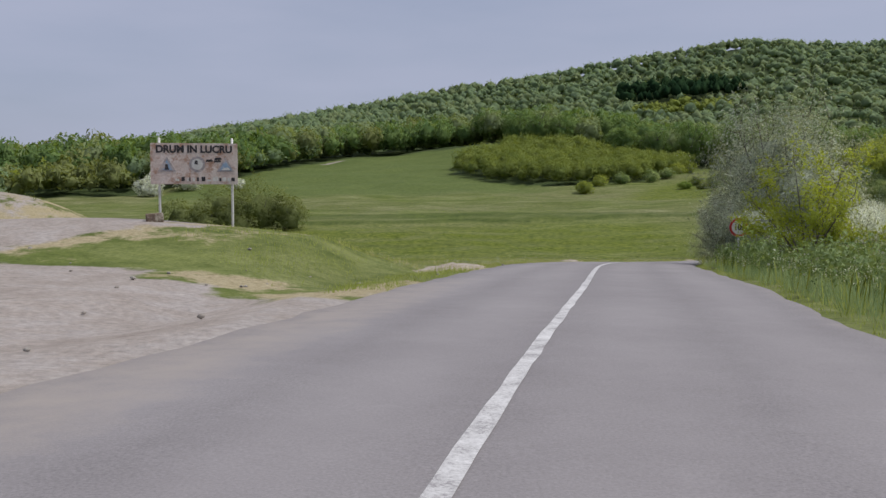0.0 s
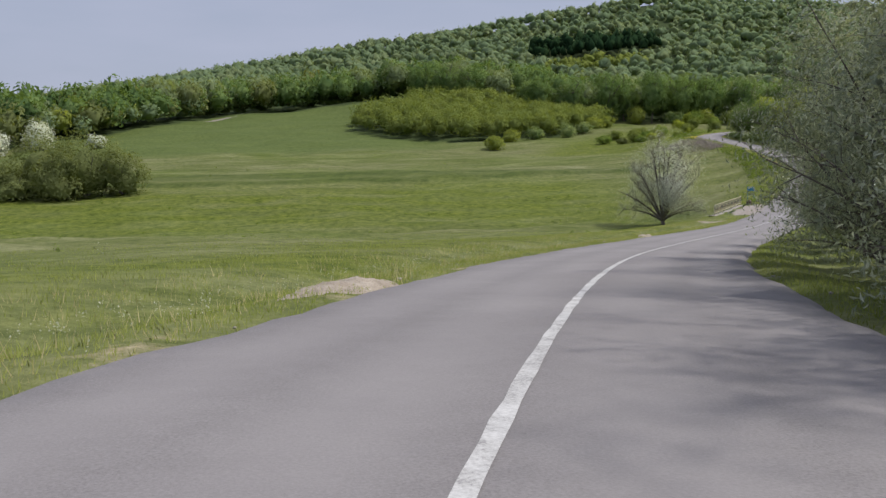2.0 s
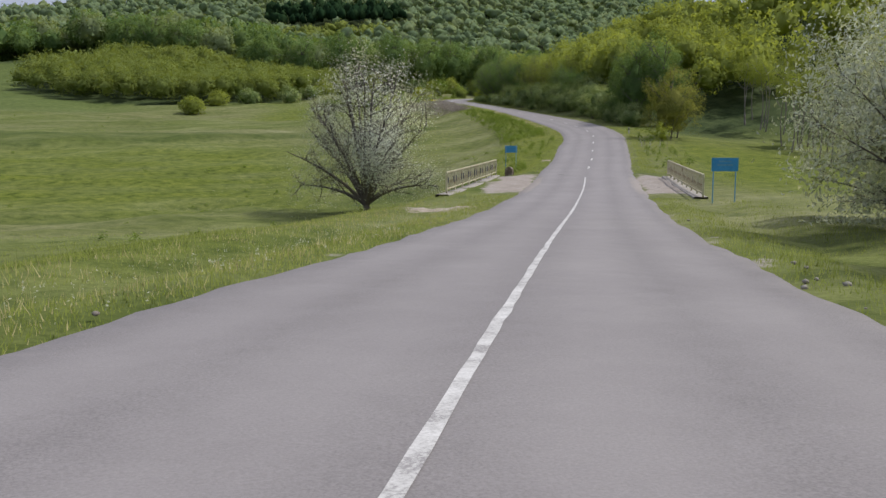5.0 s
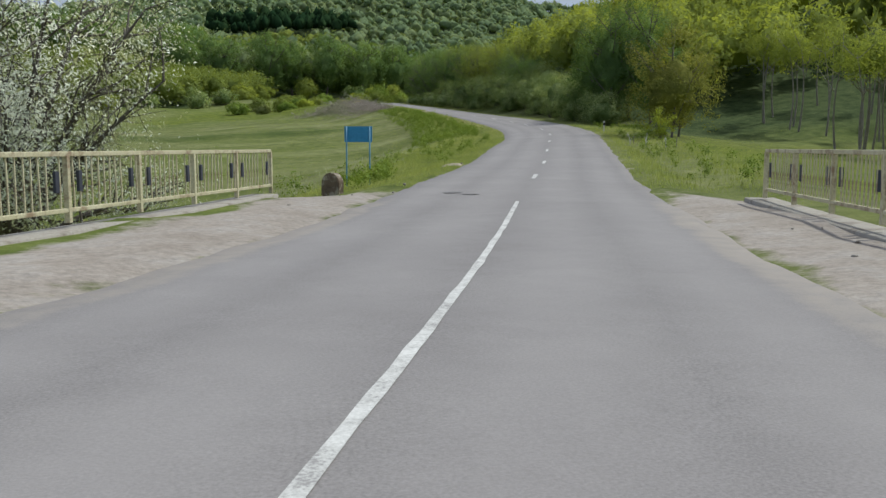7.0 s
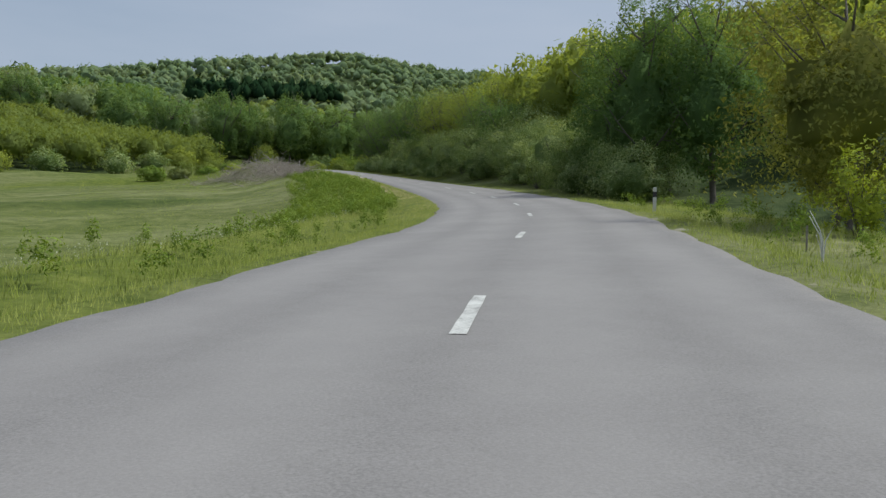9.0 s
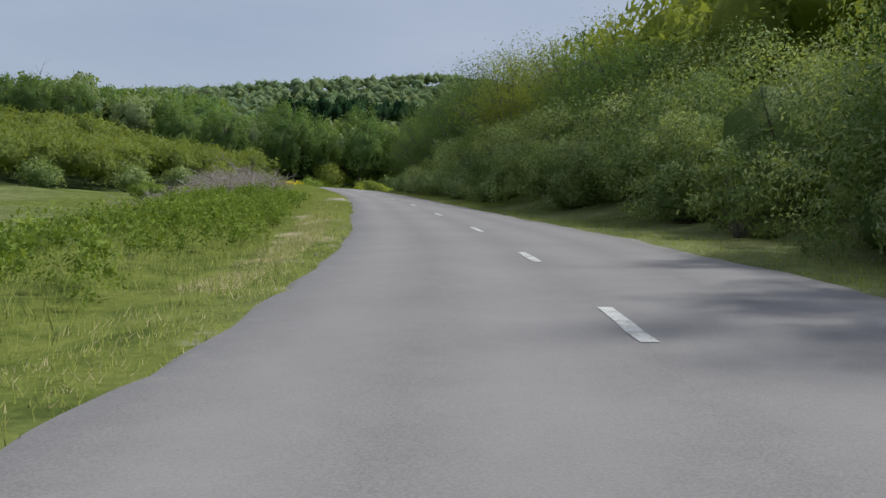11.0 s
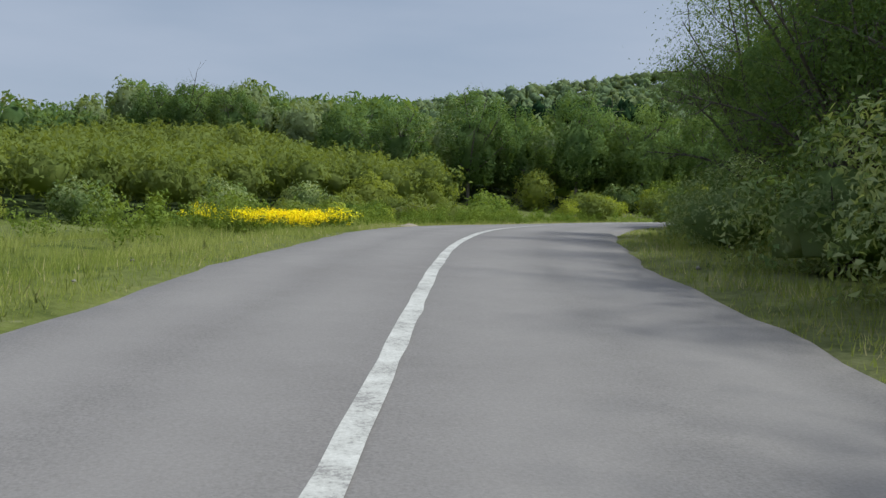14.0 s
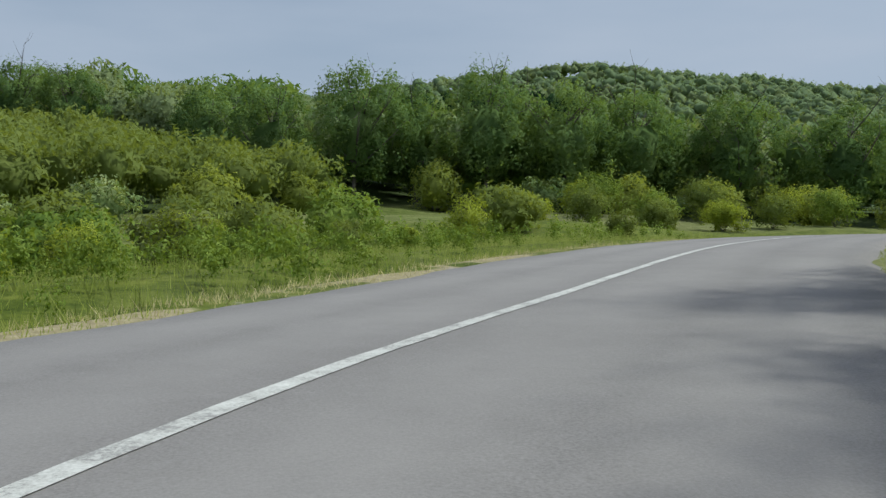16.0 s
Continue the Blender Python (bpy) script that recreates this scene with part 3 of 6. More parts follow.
def bump_at(x, y, cx, cy, sx, sy, h, turn=0.0):
    c, s = math.cos(radians(turn)), math.sin(radians(turn))
    u, v = (x - cx) * c + (y - cy) * s, -(x - cx) * s + (y - cy) * c
    return h * np.exp(-(u / sx) ** 2 - (v / sy) ** 2)


def base_height(x, y):
    z = np.interp(y, PROFILE_Y, PROFILE_Z)
    ridge = np.clip(130 + 0.168 * x, 45, 187) - np.clip(x - 420, 0, 2000) * 0.04
    u = np.clip((y - 500) / 520, 0, 1)
    z = z + np.where(y > 500, (ridge - 27) * u ** 1.3 - 0.12 * (np.clip(y, 500, 520) - 500), 0) - np.clip(y - 1040, 0, 3000) * 0.06
    z = z + bump_at(x, y, 182, 240, 62, 64, 28)           # wooded spur beside the climb
    z = z + bump_at(x, y, 125, 345, 45, 42, 3.2)          # rise beyond the bend
    z = z + bump_at(x, y, 52, 522, 75, 48, 13.0)
    z = z + bump_at(x, y, -33, 70, 10, 8, 5.6, 10)        # earth bank beyond the lay-by
    z = z + bump_at(x, y, -19, 24, 16, 15, 1.2)
    z = z + bump_at(x, y, 100, 150, 31, 26, 3.2)           # meadow above the stream
    z = z - bump_at(x, y, -260, 330, 160, 140, 6)
    far = smooth_step((np.abs(y - 130) - 60) / 200)
    return z + wobble(x, y, 55, 0.4) * (0.35 + 0.5 * far) + wobble(x, y, 17, 1.1) * 0.16 + wobble(x, y, 330, 2.2) * 2.2 * smooth_step((y - 420) / 200)


def terrace_edge(x, y, d):
    """Old field edges above the stream: how far up each low bank a place lies (0 to 1), away from the road."""
    off = smooth_step((-d - 12) / 14) * smooth_step((x + 160) / 60)
    upper = smooth_step((y - (219 + 0.10 * x + 5 * wobble(x, y * 0.2, 60, 1.2))) / 4.5)
    lower = smooth_step((y - (157 + 0.05 * x + 6 * wobble(x, y * 0.2, 45, 2.6))) / 4.0) * (1 - smooth_step((y - 195 - 0.1 * x) / 30))
    return upper * off * np.exp(-np.clip(y - 219, 0, 400) / 45), lower * off


def height(x, y):
    x, y = np.atleast_1d(np.asarray(x, float)), np.atleast_1d(np.asarray(y, float))
    s, d, zr = road_coords(x, y)
    hw, ad = half_width(s, d), np.abs(d)
    spur = np.interp(s, [205, 225, 300, 318], [0, 1, 1, 0])
    lo = np.where(d > 0, 4.2, 4.6)
    hi = np.where(d > 0, 30 - 17 * spur, 32)
    bridge = np.interp(s, [129, 134, 149, 153], [0, 1, 1, 0])
    hi = hi + (15 - hi) * np.interp(s, [70, 105, 165, 190, 210, 285, 305], [0, 1, 1, 0.5, 0.9, 0.9, 0.1]) * (d < 0)
    hi = hi + (11 - hi) * bridge * (d < 0)
    lo = lo + (7.0 - lo) * bridge
    w = smooth_step((ad - lo) / (hi - lo))
    corridor = zr + bank_of(s) * np.clip(d, -4.5, 4.5)
    sunk = -0.16 * smooth_step((hw + 0.45 - ad) / 0.5) - 0.02
    verge = 0.05 * wobble(x, y, 3.1, 0.7) * smooth_step((ad - hw - 0.3) / 1.5)
    ditch = -0.28 * np.exp(-((ad - 5.6) / 1.0) ** 2) * (1 - bridge) * (1 - spur * (d > 0))
    rise = bump_at(x, y, -8, 30.5, 9, 4.5, 1.25, -12) * smooth_step((ad - 4.2) / 4)
    step = terrace_edge(x, y, d)
    terrace = 0.9 * step[0] - 0.7 * step[1] + 0.4 * wobble(x, y * 2.2, 34, 3.3) * np.exp(-((y - 150) / 55) ** 2) * smooth_step((-d - 14) / 15)
    return (corridor + sunk + verge + ditch) * (1 - w) + base_height(x, y) * w + rise + terrace


def on_road(s, d):
    """World place of a point d metres to the right of the road's centre, s metres along it."""
    s, d = np.atleast_1d(np.asarray(s, float)), np.atleast_1d(np.asarray(d, float))
    x, y = np.interp(s, LS, LINE[:, 0]), np.interp(s, LS, LINE[:, 1])
    tx, ty = np.interp(s, LS, LT[:, 0]), np.interp(s, LS, LT[:, 1])
    return x + ty * d, y - tx * d


def spot(s, d):
    x, y = on_road(s, d)
    return float(x[0]), float(y[0]), float(height(x, y)[0])


def place(x, y):
    return float(x), float(y), float(height(x, y)[0])


def heading(s):
    """Degrees by which a thing facing back along the road at s is turned."""
    return math.degrees(math.atan2(-float(np.interp(s, LS, LT[:, 0])), float(np.interp(s, LS, LT[:, 1]))))


def inside(x, y, poly):
    r = np.zeros(len(x), bool)
    for (x0, y0), (x1, y1) in zip(poly, poly[1:] + poly[:1]):
        cross = ((y0 > y) != (y1 > y)) & (x < (x1 - x0) * (y - y0) / (y1 - y0 + 1e-12) + x0)
        r ^= cross
    return r


# the stands of trees, as outlines on the ground
GROVE = [(2, 408), (18, 372), (44, 352), (76, 362), (104, 392), (114, 412), (104, 440), (66, 478), (34, 474), (8, 430)]
WOOD_EDGE_X = [-900, -330, -200, -125, -98, -86, -62, -20, 30, 60, 95, 118, 150, 190, 260, 340, 900]
WOOD_EDGE_Y = [420, 345, 330, 342, 385, 430, 492, 500, 496, 482, 446, 428, 424, 418, 400, 370, 300]

# ground sheet
gx = np.unique(np.r_[-np.geomspace(150, 3500, 22), np.arange(-150, -30, 2.4), np.arange(-30, 130, 1.5), np.arange(130, 210, 2.5), np.geomspace(210, 3500, 24)])
gy = np.unique(np.r_[-np.geomspace(60, 900, 12), np.arange(-60, 0, 3.0), np.arange(0, 325, 1.6), np.arange(325, 540, 4.0), np.geomspace(540, 4500, 46)])
X, Y = np.meshgrid(gx, gy)
gz = height(X.ravel(), Y.ravel())
nx, ny = len(gx), len(gy)
ii, jj = np.meshgrid(np.arange(ny - 1), np.arange(nx - 1), indexing="ij")
gq = np.stack([ii * nx + jj, ii * nx + jj + 1, (ii + 1) * nx + jj + 1, (ii + 1) * nx + jj], -1).reshape(-1, 4)
ground = ob_np("ground", np.c_[X.ravel(), Y.ravel(), gz], gq, M_GROUND, smooth=True)
tagged(ground, "green valley meadow with worn gravel lay-by and wooded slopes", "ground", kind="structure")
fx, fy = X.ravel(), Y.ravel()
fs, fd, _ = road_coords(fx, fy)
mask_gravel = smooth_step((fs + 60) / 20) * smooth_step((14.2 + 2.6 * smooth_step((-fd - 4) / 4) + 34 * smooth_step((-fd - 12.2) / 5) + 0.8 * wobble(fx, fy, 6) - fs) / 1.6) * smooth_step((2 - fd) / 1.5) * smooth_step((fd + 26 + 10 * smooth_step((fs - 8) / 12) * 1.3) / 6)
mask_gravel = np.maximum(mask_gravel, bump_at(fx, fy, -7.4, 29.6, 3.0, 1.5, 0.86, -10))
mask_gravel = np.maximum(mask_gravel, bump_at(fx, fy, -4.0, 31.4, 3.2, 0.8, 0.6, 8))
mask_gravel = np.maximum(mask_gravel, bump_at(fx, fy, -11.5, 27.0, 3.6, 2.6, 0.62, -12))
mask_gravel = np.maximum(mask_gravel, bump_at(fx, fy, -14, 44, 10, 3.0, 0.72, 30))
edge_l = np.exp(-((np.abs(fd) - half_width(fs, fd) - 0.25) / 0.45) ** 2)
mask_gravel = np.maximum(mask_gravel, edge_l * 0.5)
mask_gravel = np.maximum(mask_gravel, 0.86 * np.exp(-((fs - 144) / (10.5 + 1.5 * wobble(fx, fy, 5))) ** 4) * np.exp(-((np.abs(fd) - 4.4) / (1.5 + 0.4 * wobble(fx, fy, 4))) ** 4))
mask_gravel = np.maximum(mask_gravel, bump_at(fx, fy, -62, 478, 16, 3.5, 0.75, 48))
mask_gravel = np.maximum(mask_gravel, bump_at(fx, fy, -21, 63, 7, 2.6, 0.72, 15))
mask_gravel = np.maximum(mask_gravel, bump_at(fx, fy, -34, 67, 9, 6, 0.62, 10))
crop = smooth_step((fy - 318 - 0.1 * fx) / 25) * smooth_step((520 - fy) / 20) * (fx > -110) * smooth_step((60 - fx) / 40) * (fx < 80)
lush = np.maximum(np.exp(-((fy - 190 - 0.06 * fx) / 29.0) ** 4) * smooth_step((64 - fx) / 20) * np.clip(0.75 + 0.45 * wobble(fx, fy * 2.5, 26, 0.8), 0, 1),
                  np.exp(-((fs - 190) / 30.0) ** 2) * smooth_step((-fd - 3) / 2) * smooth_step((14 + fd) / 6) * 0.9)
lush = np.maximum(lush, smooth_step((fd - 7) / 3) * smooth_step((40 - fd) / 12) * np.exp(-((fs - 170) / 34) ** 4))
lush = np.maximum(lush, np.exp(-((-fd - 9.5 - 0.05 * (fs - 70)) / 5.5) ** 4) * smooth_step((fs - 40) / 12) * smooth_step((130 - fs) / 20) * np.clip(0.62 + 0.5 * wobble(fx, fy, 13, 0.6), 0, 0.9))
lush = np.maximum(lush, np.exp(-((-fd - 5.5) / 3.0) ** 4) * smooth_step((fs - 150) / 8) * smooth_step((300 - fs) / 10) * 0.8)
trodden = np.exp(-((mask_gravel - 0.42) / 0.24) ** 2) * (fs < 60) * (fd < -3.2) * np.clip(0.8 + 0.7 * wobble(fx, fy, 2.6, 1.3), 0, 0.95)
lush = np.maximum(lush, smooth_step((-fd - 2.8) / 1.0) * smooth_step((60 + fd) / 20) * smooth_step((fs - 296) / 8) * smooth_step((430 - fs) / 20) * np.clip(0.85 + 0.4 * wobble(fx, fy, 8, 0.6), 0, 1))
edges = terrace_edge(fx, fy, fd)
bank = np.clip(4 * edges[0] * (1 - edges[0]) * (fy < 240) + 4 * edges[1] * (1 - edges[1]) * (fy < 175), 0, 1) * np.clip(0.7 + 0.6 * wobble(fx, fy, 9, 1.4), 0, 1)
bank = np.maximum(bank, np.clip(wobble(fx, fy * 2.2, 11, 2.2) - 0.55, 0, 0.8) * np.exp(-((fy - 172) / 28) ** 4) * (fd < -14))
straw = np.exp(-((-fd - 4.4 - 0.5 * wobble(fx, fy, 5, 0.9)) / 0.75) ** 4) * smooth_step((fs - 226) / 6) * smooth_step((256 - fs) / 6) * np.clip(0.75 + 0.6 * wobble(fx, fy, 4.5, 2.0), 0, 0.9)
straw = np.maximum(straw, np.exp(-((-fd - 3.9 - 0.3 * wobble(fx, fy, 4, 1.9)) / 0.5) ** 4) * smooth_step((fs - 302) / 4) * smooth_step((336 - fs) / 8) * 0.8)
straw = np.maximum(straw, trodden)
for cx, cy, sx, sy, turn in ((-7.6, 28.2, 3.4, 2.0, -8), (-4.4, 22.6, 4.2, 0.9, -14), (-1.2, 20.6, 2.6, 0.7, -22), (-9.5, 24.6, 2.2, 1.6, 0), (-3.6, 31.2, 3.0, 0.9, 6)):
    straw = np.maximum(straw, bump_at(fx, fy, cx, cy, sx, sy, 1.0, turn) * np.clip(0.9 + 0.5 * wobble(fx, fy, 2.4, 0.4), 0, 0.95))
wood_y = np.interp(fx, WOOD_EDGE_X, WOOD_EDGE_Y)
wood = np.maximum(smooth_step((fy - wood_y) / 12), inside(fx, fy, GROVE) * 1.0)
wood = np.maximum(wood, smooth_step((fd - 9) / 5) * np.interp(fs, [205, 218, 310, 325], [0, 1, 1, 0]) * (fx < 330))
for key, val in (("gravel", mask_gravel), ("crop", crop), ("lush", lush), ("wood", wood), ("bank", bank), ("straw", straw)):
    ground.data.attributes.new(key, "FLOAT", "POINT").data.foreach_set("value", val.astype(np.float32))

# ================= road =================
rng = np.random.default_rng(7)
rs = np.arange(LS[0] + 0.5, LS[-1] - 0.5, 0.6)
lat = np.array([-1.12, -1.0, -0.9, -0.78, -0.68, -0.5, -0.32, -0.2, 0.0, 0.2, 0.32, 0.5, 0.68, 0.78, 0.9, 1.0, 1.12])
ragL = 0.07 * wobble(rs, rs * 0, 2.3) + 0.10 * wobble(rs, rs * 0, 9.0, 1.0)
ragR = 0.07 * wobble(rs, rs * 0 + 5, 2.7, 2.0) + 0.10 * wobble(rs, rs * 0 + 5, 8.0, 3.0)
dd = lat[None, :] * np.where(lat[None, :] < 0, half_width(rs, -1)[:, None], half_width(rs)[:, None]) + np.where(lat[None, :] < -0.8, -ragL[:, None], 0) + np.where(lat[None, :] > 0.8, ragR[:, None], 0)
px, py = on_road(np.repeat(rs, len(lat)), dd.ravel())
pz = np.interp(np.repeat(rs, len(lat)), LS, LINE[:, 2]) + bank_of(np.repeat(rs, len(lat))) * dd.ravel()
pz = pz + np.tile(np.where(np.abs(lat) > 1.05, -0.22, 0.03 - 0.03 * np.abs(lat) ** 2), len(rs))
n = len(lat)
ii, jj = np.meshgrid(np.arange(len(rs) - 1), np.arange(n - 1), indexing="ij")
rq = np.stack([ii * n + jj, ii * n + jj + 1, (ii + 1) * n + jj + 1, (ii + 1) * n + jj], -1).reshape(-1, 4)
road = ob_np("road", np.c_[px, py, pz], rq, M_ASPHALT, smooth=True)
tagged(road, "worn grey two-lane asphalt country road with crumbling edges", "road", kind="structure")
wheel = np.tile(np.where(np.abs(lat) >= 0.99, 0.28, np.where(np.abs(lat) > 0.85, 0.18, 0.0)), len(rs))
lay = smooth_step((30 - np.repeat(rs, n)) / 20) * np.tile(smooth_step((-lat - 0.35) / 0.5), len(rs)) * 0.5
ground_dust = np.maximum(wheel, lay)
ground_dust = np.maximum(ground_dust, np.exp(-((np.repeat(rs, n) - 142) / 9) ** 4) * np.tile(np.abs(lat) > 0.8, len(rs)) * 0.5)
road.data.attributes.new("wheel", "FLOAT", "POINT").data.foreach_set("value", ground_dust.astype(np.float32))


def road_top(s, d):
    hwv = half_width(s)
    return np.interp(s, LS, LINE[:, 2]) + bank_of(s) * d + 0.03 - 0.03 * (d / hwv) ** 2


def stripe(name, s0, s1, width, lift=0.006, off=0.0, mat=M_LINE, step=0.5, rag=0.006):
    m = max(2, int((s1 - s0) / step) + 1)
    ss = np.linspace(s0, s1, m)
    rows = np.array([-0.5, 0.5]) * width
    ds = rows[None, :] + off + rng.normal(0, rag, (m, 2))
    sx, sy = on_road(np.repeat(ss, 2), ds.ravel())
    sz = road_top(np.repeat(ss, 2), ds.ravel()) + lift
    top = np.c_[sx, sy, sz]
    i = np.arange(m - 1) * 2
    return ob_np(name, top, np.stack([i, i + 1, i + 3, i + 2], -1), mat)


MARKS = [(-75, 60, 0.12), (60, 124.5, 0.095), (124.5, 148.6, 0.085)] + [(a, a + 2.3, 0.135) for a in (157.5, 166.9, 178.0, 189.8, 201.0, 211.5)] + \
        [(a, a + 2.0, 0.15) for a in (221.4, 228.7, 237.2, 246.6)] + [(256.0, 257.9, 0.15), (265.4, 267.4, 0.15), (273.1, 274.9, 0.15), (278.6, 398, 0.15)]
for a, b, wd in MARKS:
    tagged(stripe("road_marking", a, b, wd, off=0.06 if 150 < a < 276 else 0.0), "worn white centre line painted on the asphalt", "road marking", "centre line markings", "structure")
track = np.tile(np.where((np.abs(np.abs(lat) - 0.73) < 0.1) | (np.abs(np.abs(lat) - 0.26) < 0.1), 0.75, 0.0), len(rs))
road.data.attributes.new("track", "FLOAT", "POINT").data.foreach_set("value", track.astype(np.float32))

# ================= woods =================
rng = np.random.default_rng(11)


def forest_spots(n, x0, x1, y0, y1, gap, keep):
    """Random places, no two closer than about gap, where keep(x, y) holds."""
    m = int((x1 - x0) / gap), int((y1 - y0) / gap)
    gx_, gy_ = np.meshgrid(np.arange(m[0]), np.arange(m[1]))
    x = x0 + (gx_.ravel() + 0.5 * (gy_.ravel() % 2) + rng.uniform(-0.6, 0.6, gx_.size)) * gap
    y = y0 + (gy_.ravel() + rng.uniform(-0.6, 0.6, gx_.size)) * gap
    ok = keep(x, y)
    x, y = x[ok], y[ok]
    if len(x) > n:
        k = rng.permutation(len(x))[:n]
        x, y = x[k], y[k]
    return x, y


def edge_y(x):
    return np.interp(x, WOOD_EDGE_X, WOOD_EDGE_Y)


def stuff_of(name, mat, variants, x, y, scales, label, category, sink=0.0, zscale=(0.9, 1.2)):
    z = height(x, y) - sink
    v, f = scatter_np(rng, variants, np.c_[x, y, z], scales, zscale)
    return tagged(ob_np(name, v, f, mat), label, category, kind="stuff")


# far canopy: crowns of about unit radius, centred 1.15 above the foot
far_crowns = []
for _ in range(8):
    v, f = billow_np(rng, 22, 0.2, 1.0, 0.8, 1.1, 8, 0.46, 1, 0.95, ruffle=0.15)
    far_crowns.append((v, f[v[f][:, :, 2].mean(1) > 0.5]))

mid_crowns = [billow_np(rng, 260, 0.15, 1.0, 0.95, 1.25, 20, 0.28, 1, 0.8, ruffle=0.45, loose=0.08) for _ in range(6)]
edge_crowns = [billow_np(rng, 760, 0.095, 1.0, 0.95, 1.25, 36, 0.21, 2, 0.8, ruffle=0.45, loose=0.07) for _ in range(4)]
grove_crowns = [billow_np(rng, 420, 0.11, 1.0, 0.95, 1.25, 14, 0.34, 1, 0.72, ruffle=0.4, loose=0.12) for _ in range(5)]
valley_crowns = [billow_np(rng, 120, 0.21, 1.0, 0.95, 1.25, 14, 0.34, 1, 0.8, ruffle=0.4, loose=0.1) for _ in range(6)]


def dark_patch(x, y):
    return (((x - 215) / 60) ** 2 + ((y - 812) / 28) ** 2) < 1


def sunny_patch(x, y):
    return (((x - 205) / 46) ** 2 + ((y - 762) / 21) ** 2) < 1


x, y = forest_spots(9000, -900, 1000, 520, 1055, 6.3, lambda x, y: (y > edge_y(x) + 85) & (np.abs(x - 60) < (y - 150) * 0.95 + 80) & ~dark_patch(x, y) & ~sunny_patch(x, y))
tone = wobble(x, y, 120, 0.9) + rng.normal(0, 0.45, len(x))
for keep, mat in ((tone < 0.35, M_FOREST_HAZY), (tone >= 0.35, M_FOREST_PALE)):
    stuff_of("hill_forest", mat, far_crowns, x[keep], y[keep], rng.uniform(4.0, 6.8, keep.sum()), "dense spring-green deciduous forest covering the hillside", "forest", 3.4)
x, y = forest_spots(160, 155, 255, 738, 786, 6.5, sunny_patch)
stuff_of("acacia_clearing", M_ACACIA, far_crowns, x, y, rng.uniform(3.6, 4.6, len(x)), "yellow-green acacia plantation below the dark conifers", "forest", 1.5)
x, y = forest_spots(300, 150, 280, 780, 845, 7.0, dark_patch)
M_CONIFER = leaf_mat("dark_conifer_needles", (0.008, 0.020, 0.010), (0.016, 0.036, 0.016), (0.03, 0.055, 0.022), 0.1, 0.03)
stuff_of("conifer_stand", M_CONIFER, far_crowns, x, y, rng.uniform(4.0, 5.5, len(x)), "dark stand of conifers high on the slope", "forest", 0.0, (1.5, 2.0))
x, y = forest_spots(1000, -420, 420, 380, 620, 8.2, lambda x, y: (y > edge_y(x) + 12) & (y < edge_y(x) + 90) & (np.abs(x - 60) < (y - 150) * 0.95 + 60))
tone = wobble(x, y, 70, 1.9) + rng.normal(0, 0.5, len(x))
front = (y < edge_y(x) + 38) & (x > -10) & (x < 250)
for keep, mat, kinds in ((tone < 0.3, M_OAK, mid_crowns), ((tone >= 0.3) & (tone < 1.0), M_FOREST_PALE, mid_crowns), (tone >= 1.0, M_OLIVE, mid_crowns), (tone < 0.3, M_OAK, edge_crowns), (tone >= 0.3, M_FOREST_PALE, edge_crowns)):
    keep = keep & (front if kinds is edge_crowns else ~front)
    stuff_of("forest_edge", mat, kinds, x[keep], y[keep], rng.uniform(5.8, 8.6, keep.sum()), "tall mixed deciduous trees massed along the field edge", "forest", 2.5, (1.05, 1.35))
x, y = forest_spots(130, 186, 330, 362, 432, 6.5, lambda x, y: y > 440 - 0.24 * (x - 150))
stuff_of("bend_scrub", M_BRONZE, mid_crowns, x, y, rng.uniform(2.6, 4.4, len(x)), "brown-green scrub on the slope beyond the bend", "scrub", 0.5)
# acacia grove in the field
x, y = forest_spots(600, 0, 118, 350, 482, 5.2, lambda x, y: inside(x, y, GROVE))
stuff_of("acacia_grove", M_GROVE, grove_crowns, x, y, rng.uniform(3.3, 4.2, len(x)) * (1 + 0.3 * smooth_step((y - 385) / 90) * smooth_step((95 - x) / 40)), "rounded yellow-green acacia thicket standing in the field", "grove", 0.9, (1.0, 1.25))
# acacia covering the spur beside the climb: fine crowns near the road, coarser ones behind
fine_crowns = [billow_np(rng, 620, 0.10, 1.0, 1.0, 1.3, 22, 0.28, 2, 0.7, ruffle=0.32, loose=0.1) for _ in range(5)]


def spur_spots(n, gap, d0, d1):
    return forest_spots(n, 96, 330, 150, 325, gap, lambda x, y: (lambda s, d: (d > d0) & (d <= d1) & (s > 190) & ((x > 118) | (y > 215)) & ((d > 46) | (s > 224)))(*road_coords(x, y)[:2]))


for n, gap, d0, d1, kinds, up in ((240, 4.6, 13, 40, fine_crowns, 1.1), (560, 5.8, 40, 170, valley_crowns, 1.2)):
    x, y = spur_spots(n, gap, d0, d1)
    stuff_of("acacia_hillside", M_ACACIA, kinds, x, y, rng.uniform(2.5, 3.4, len(x)) * up, "yellow-green young acacia wood climbing the hillside", "grove", 0.3, (1.0, 1.35))
# woods across the valley
x, y = forest_spots(720, -430, -60, 325, 500, 7.6, lambda x, y: (y > edge_y(x)) & (y < 505) & (y > 330))
tone = wobble(x, y, 60, 0.3) + rng.normal(0, 0.4, len(x))
for keep, mat in ((tone < 0.35, M_OLIVE), ((tone >= 0.35) & (tone < 0.8), M_FOREST_HAZY), (tone >= 0.8, M_ACACIA)):
    stuff_of("valley_wood", mat, valley_crowns, x[keep], y[keep], rng.uniform(3.6, 6.2, keep.sum()), "olive and brown-green spring wood across the valley", "forest", 0.8, (0.9, 1.3))


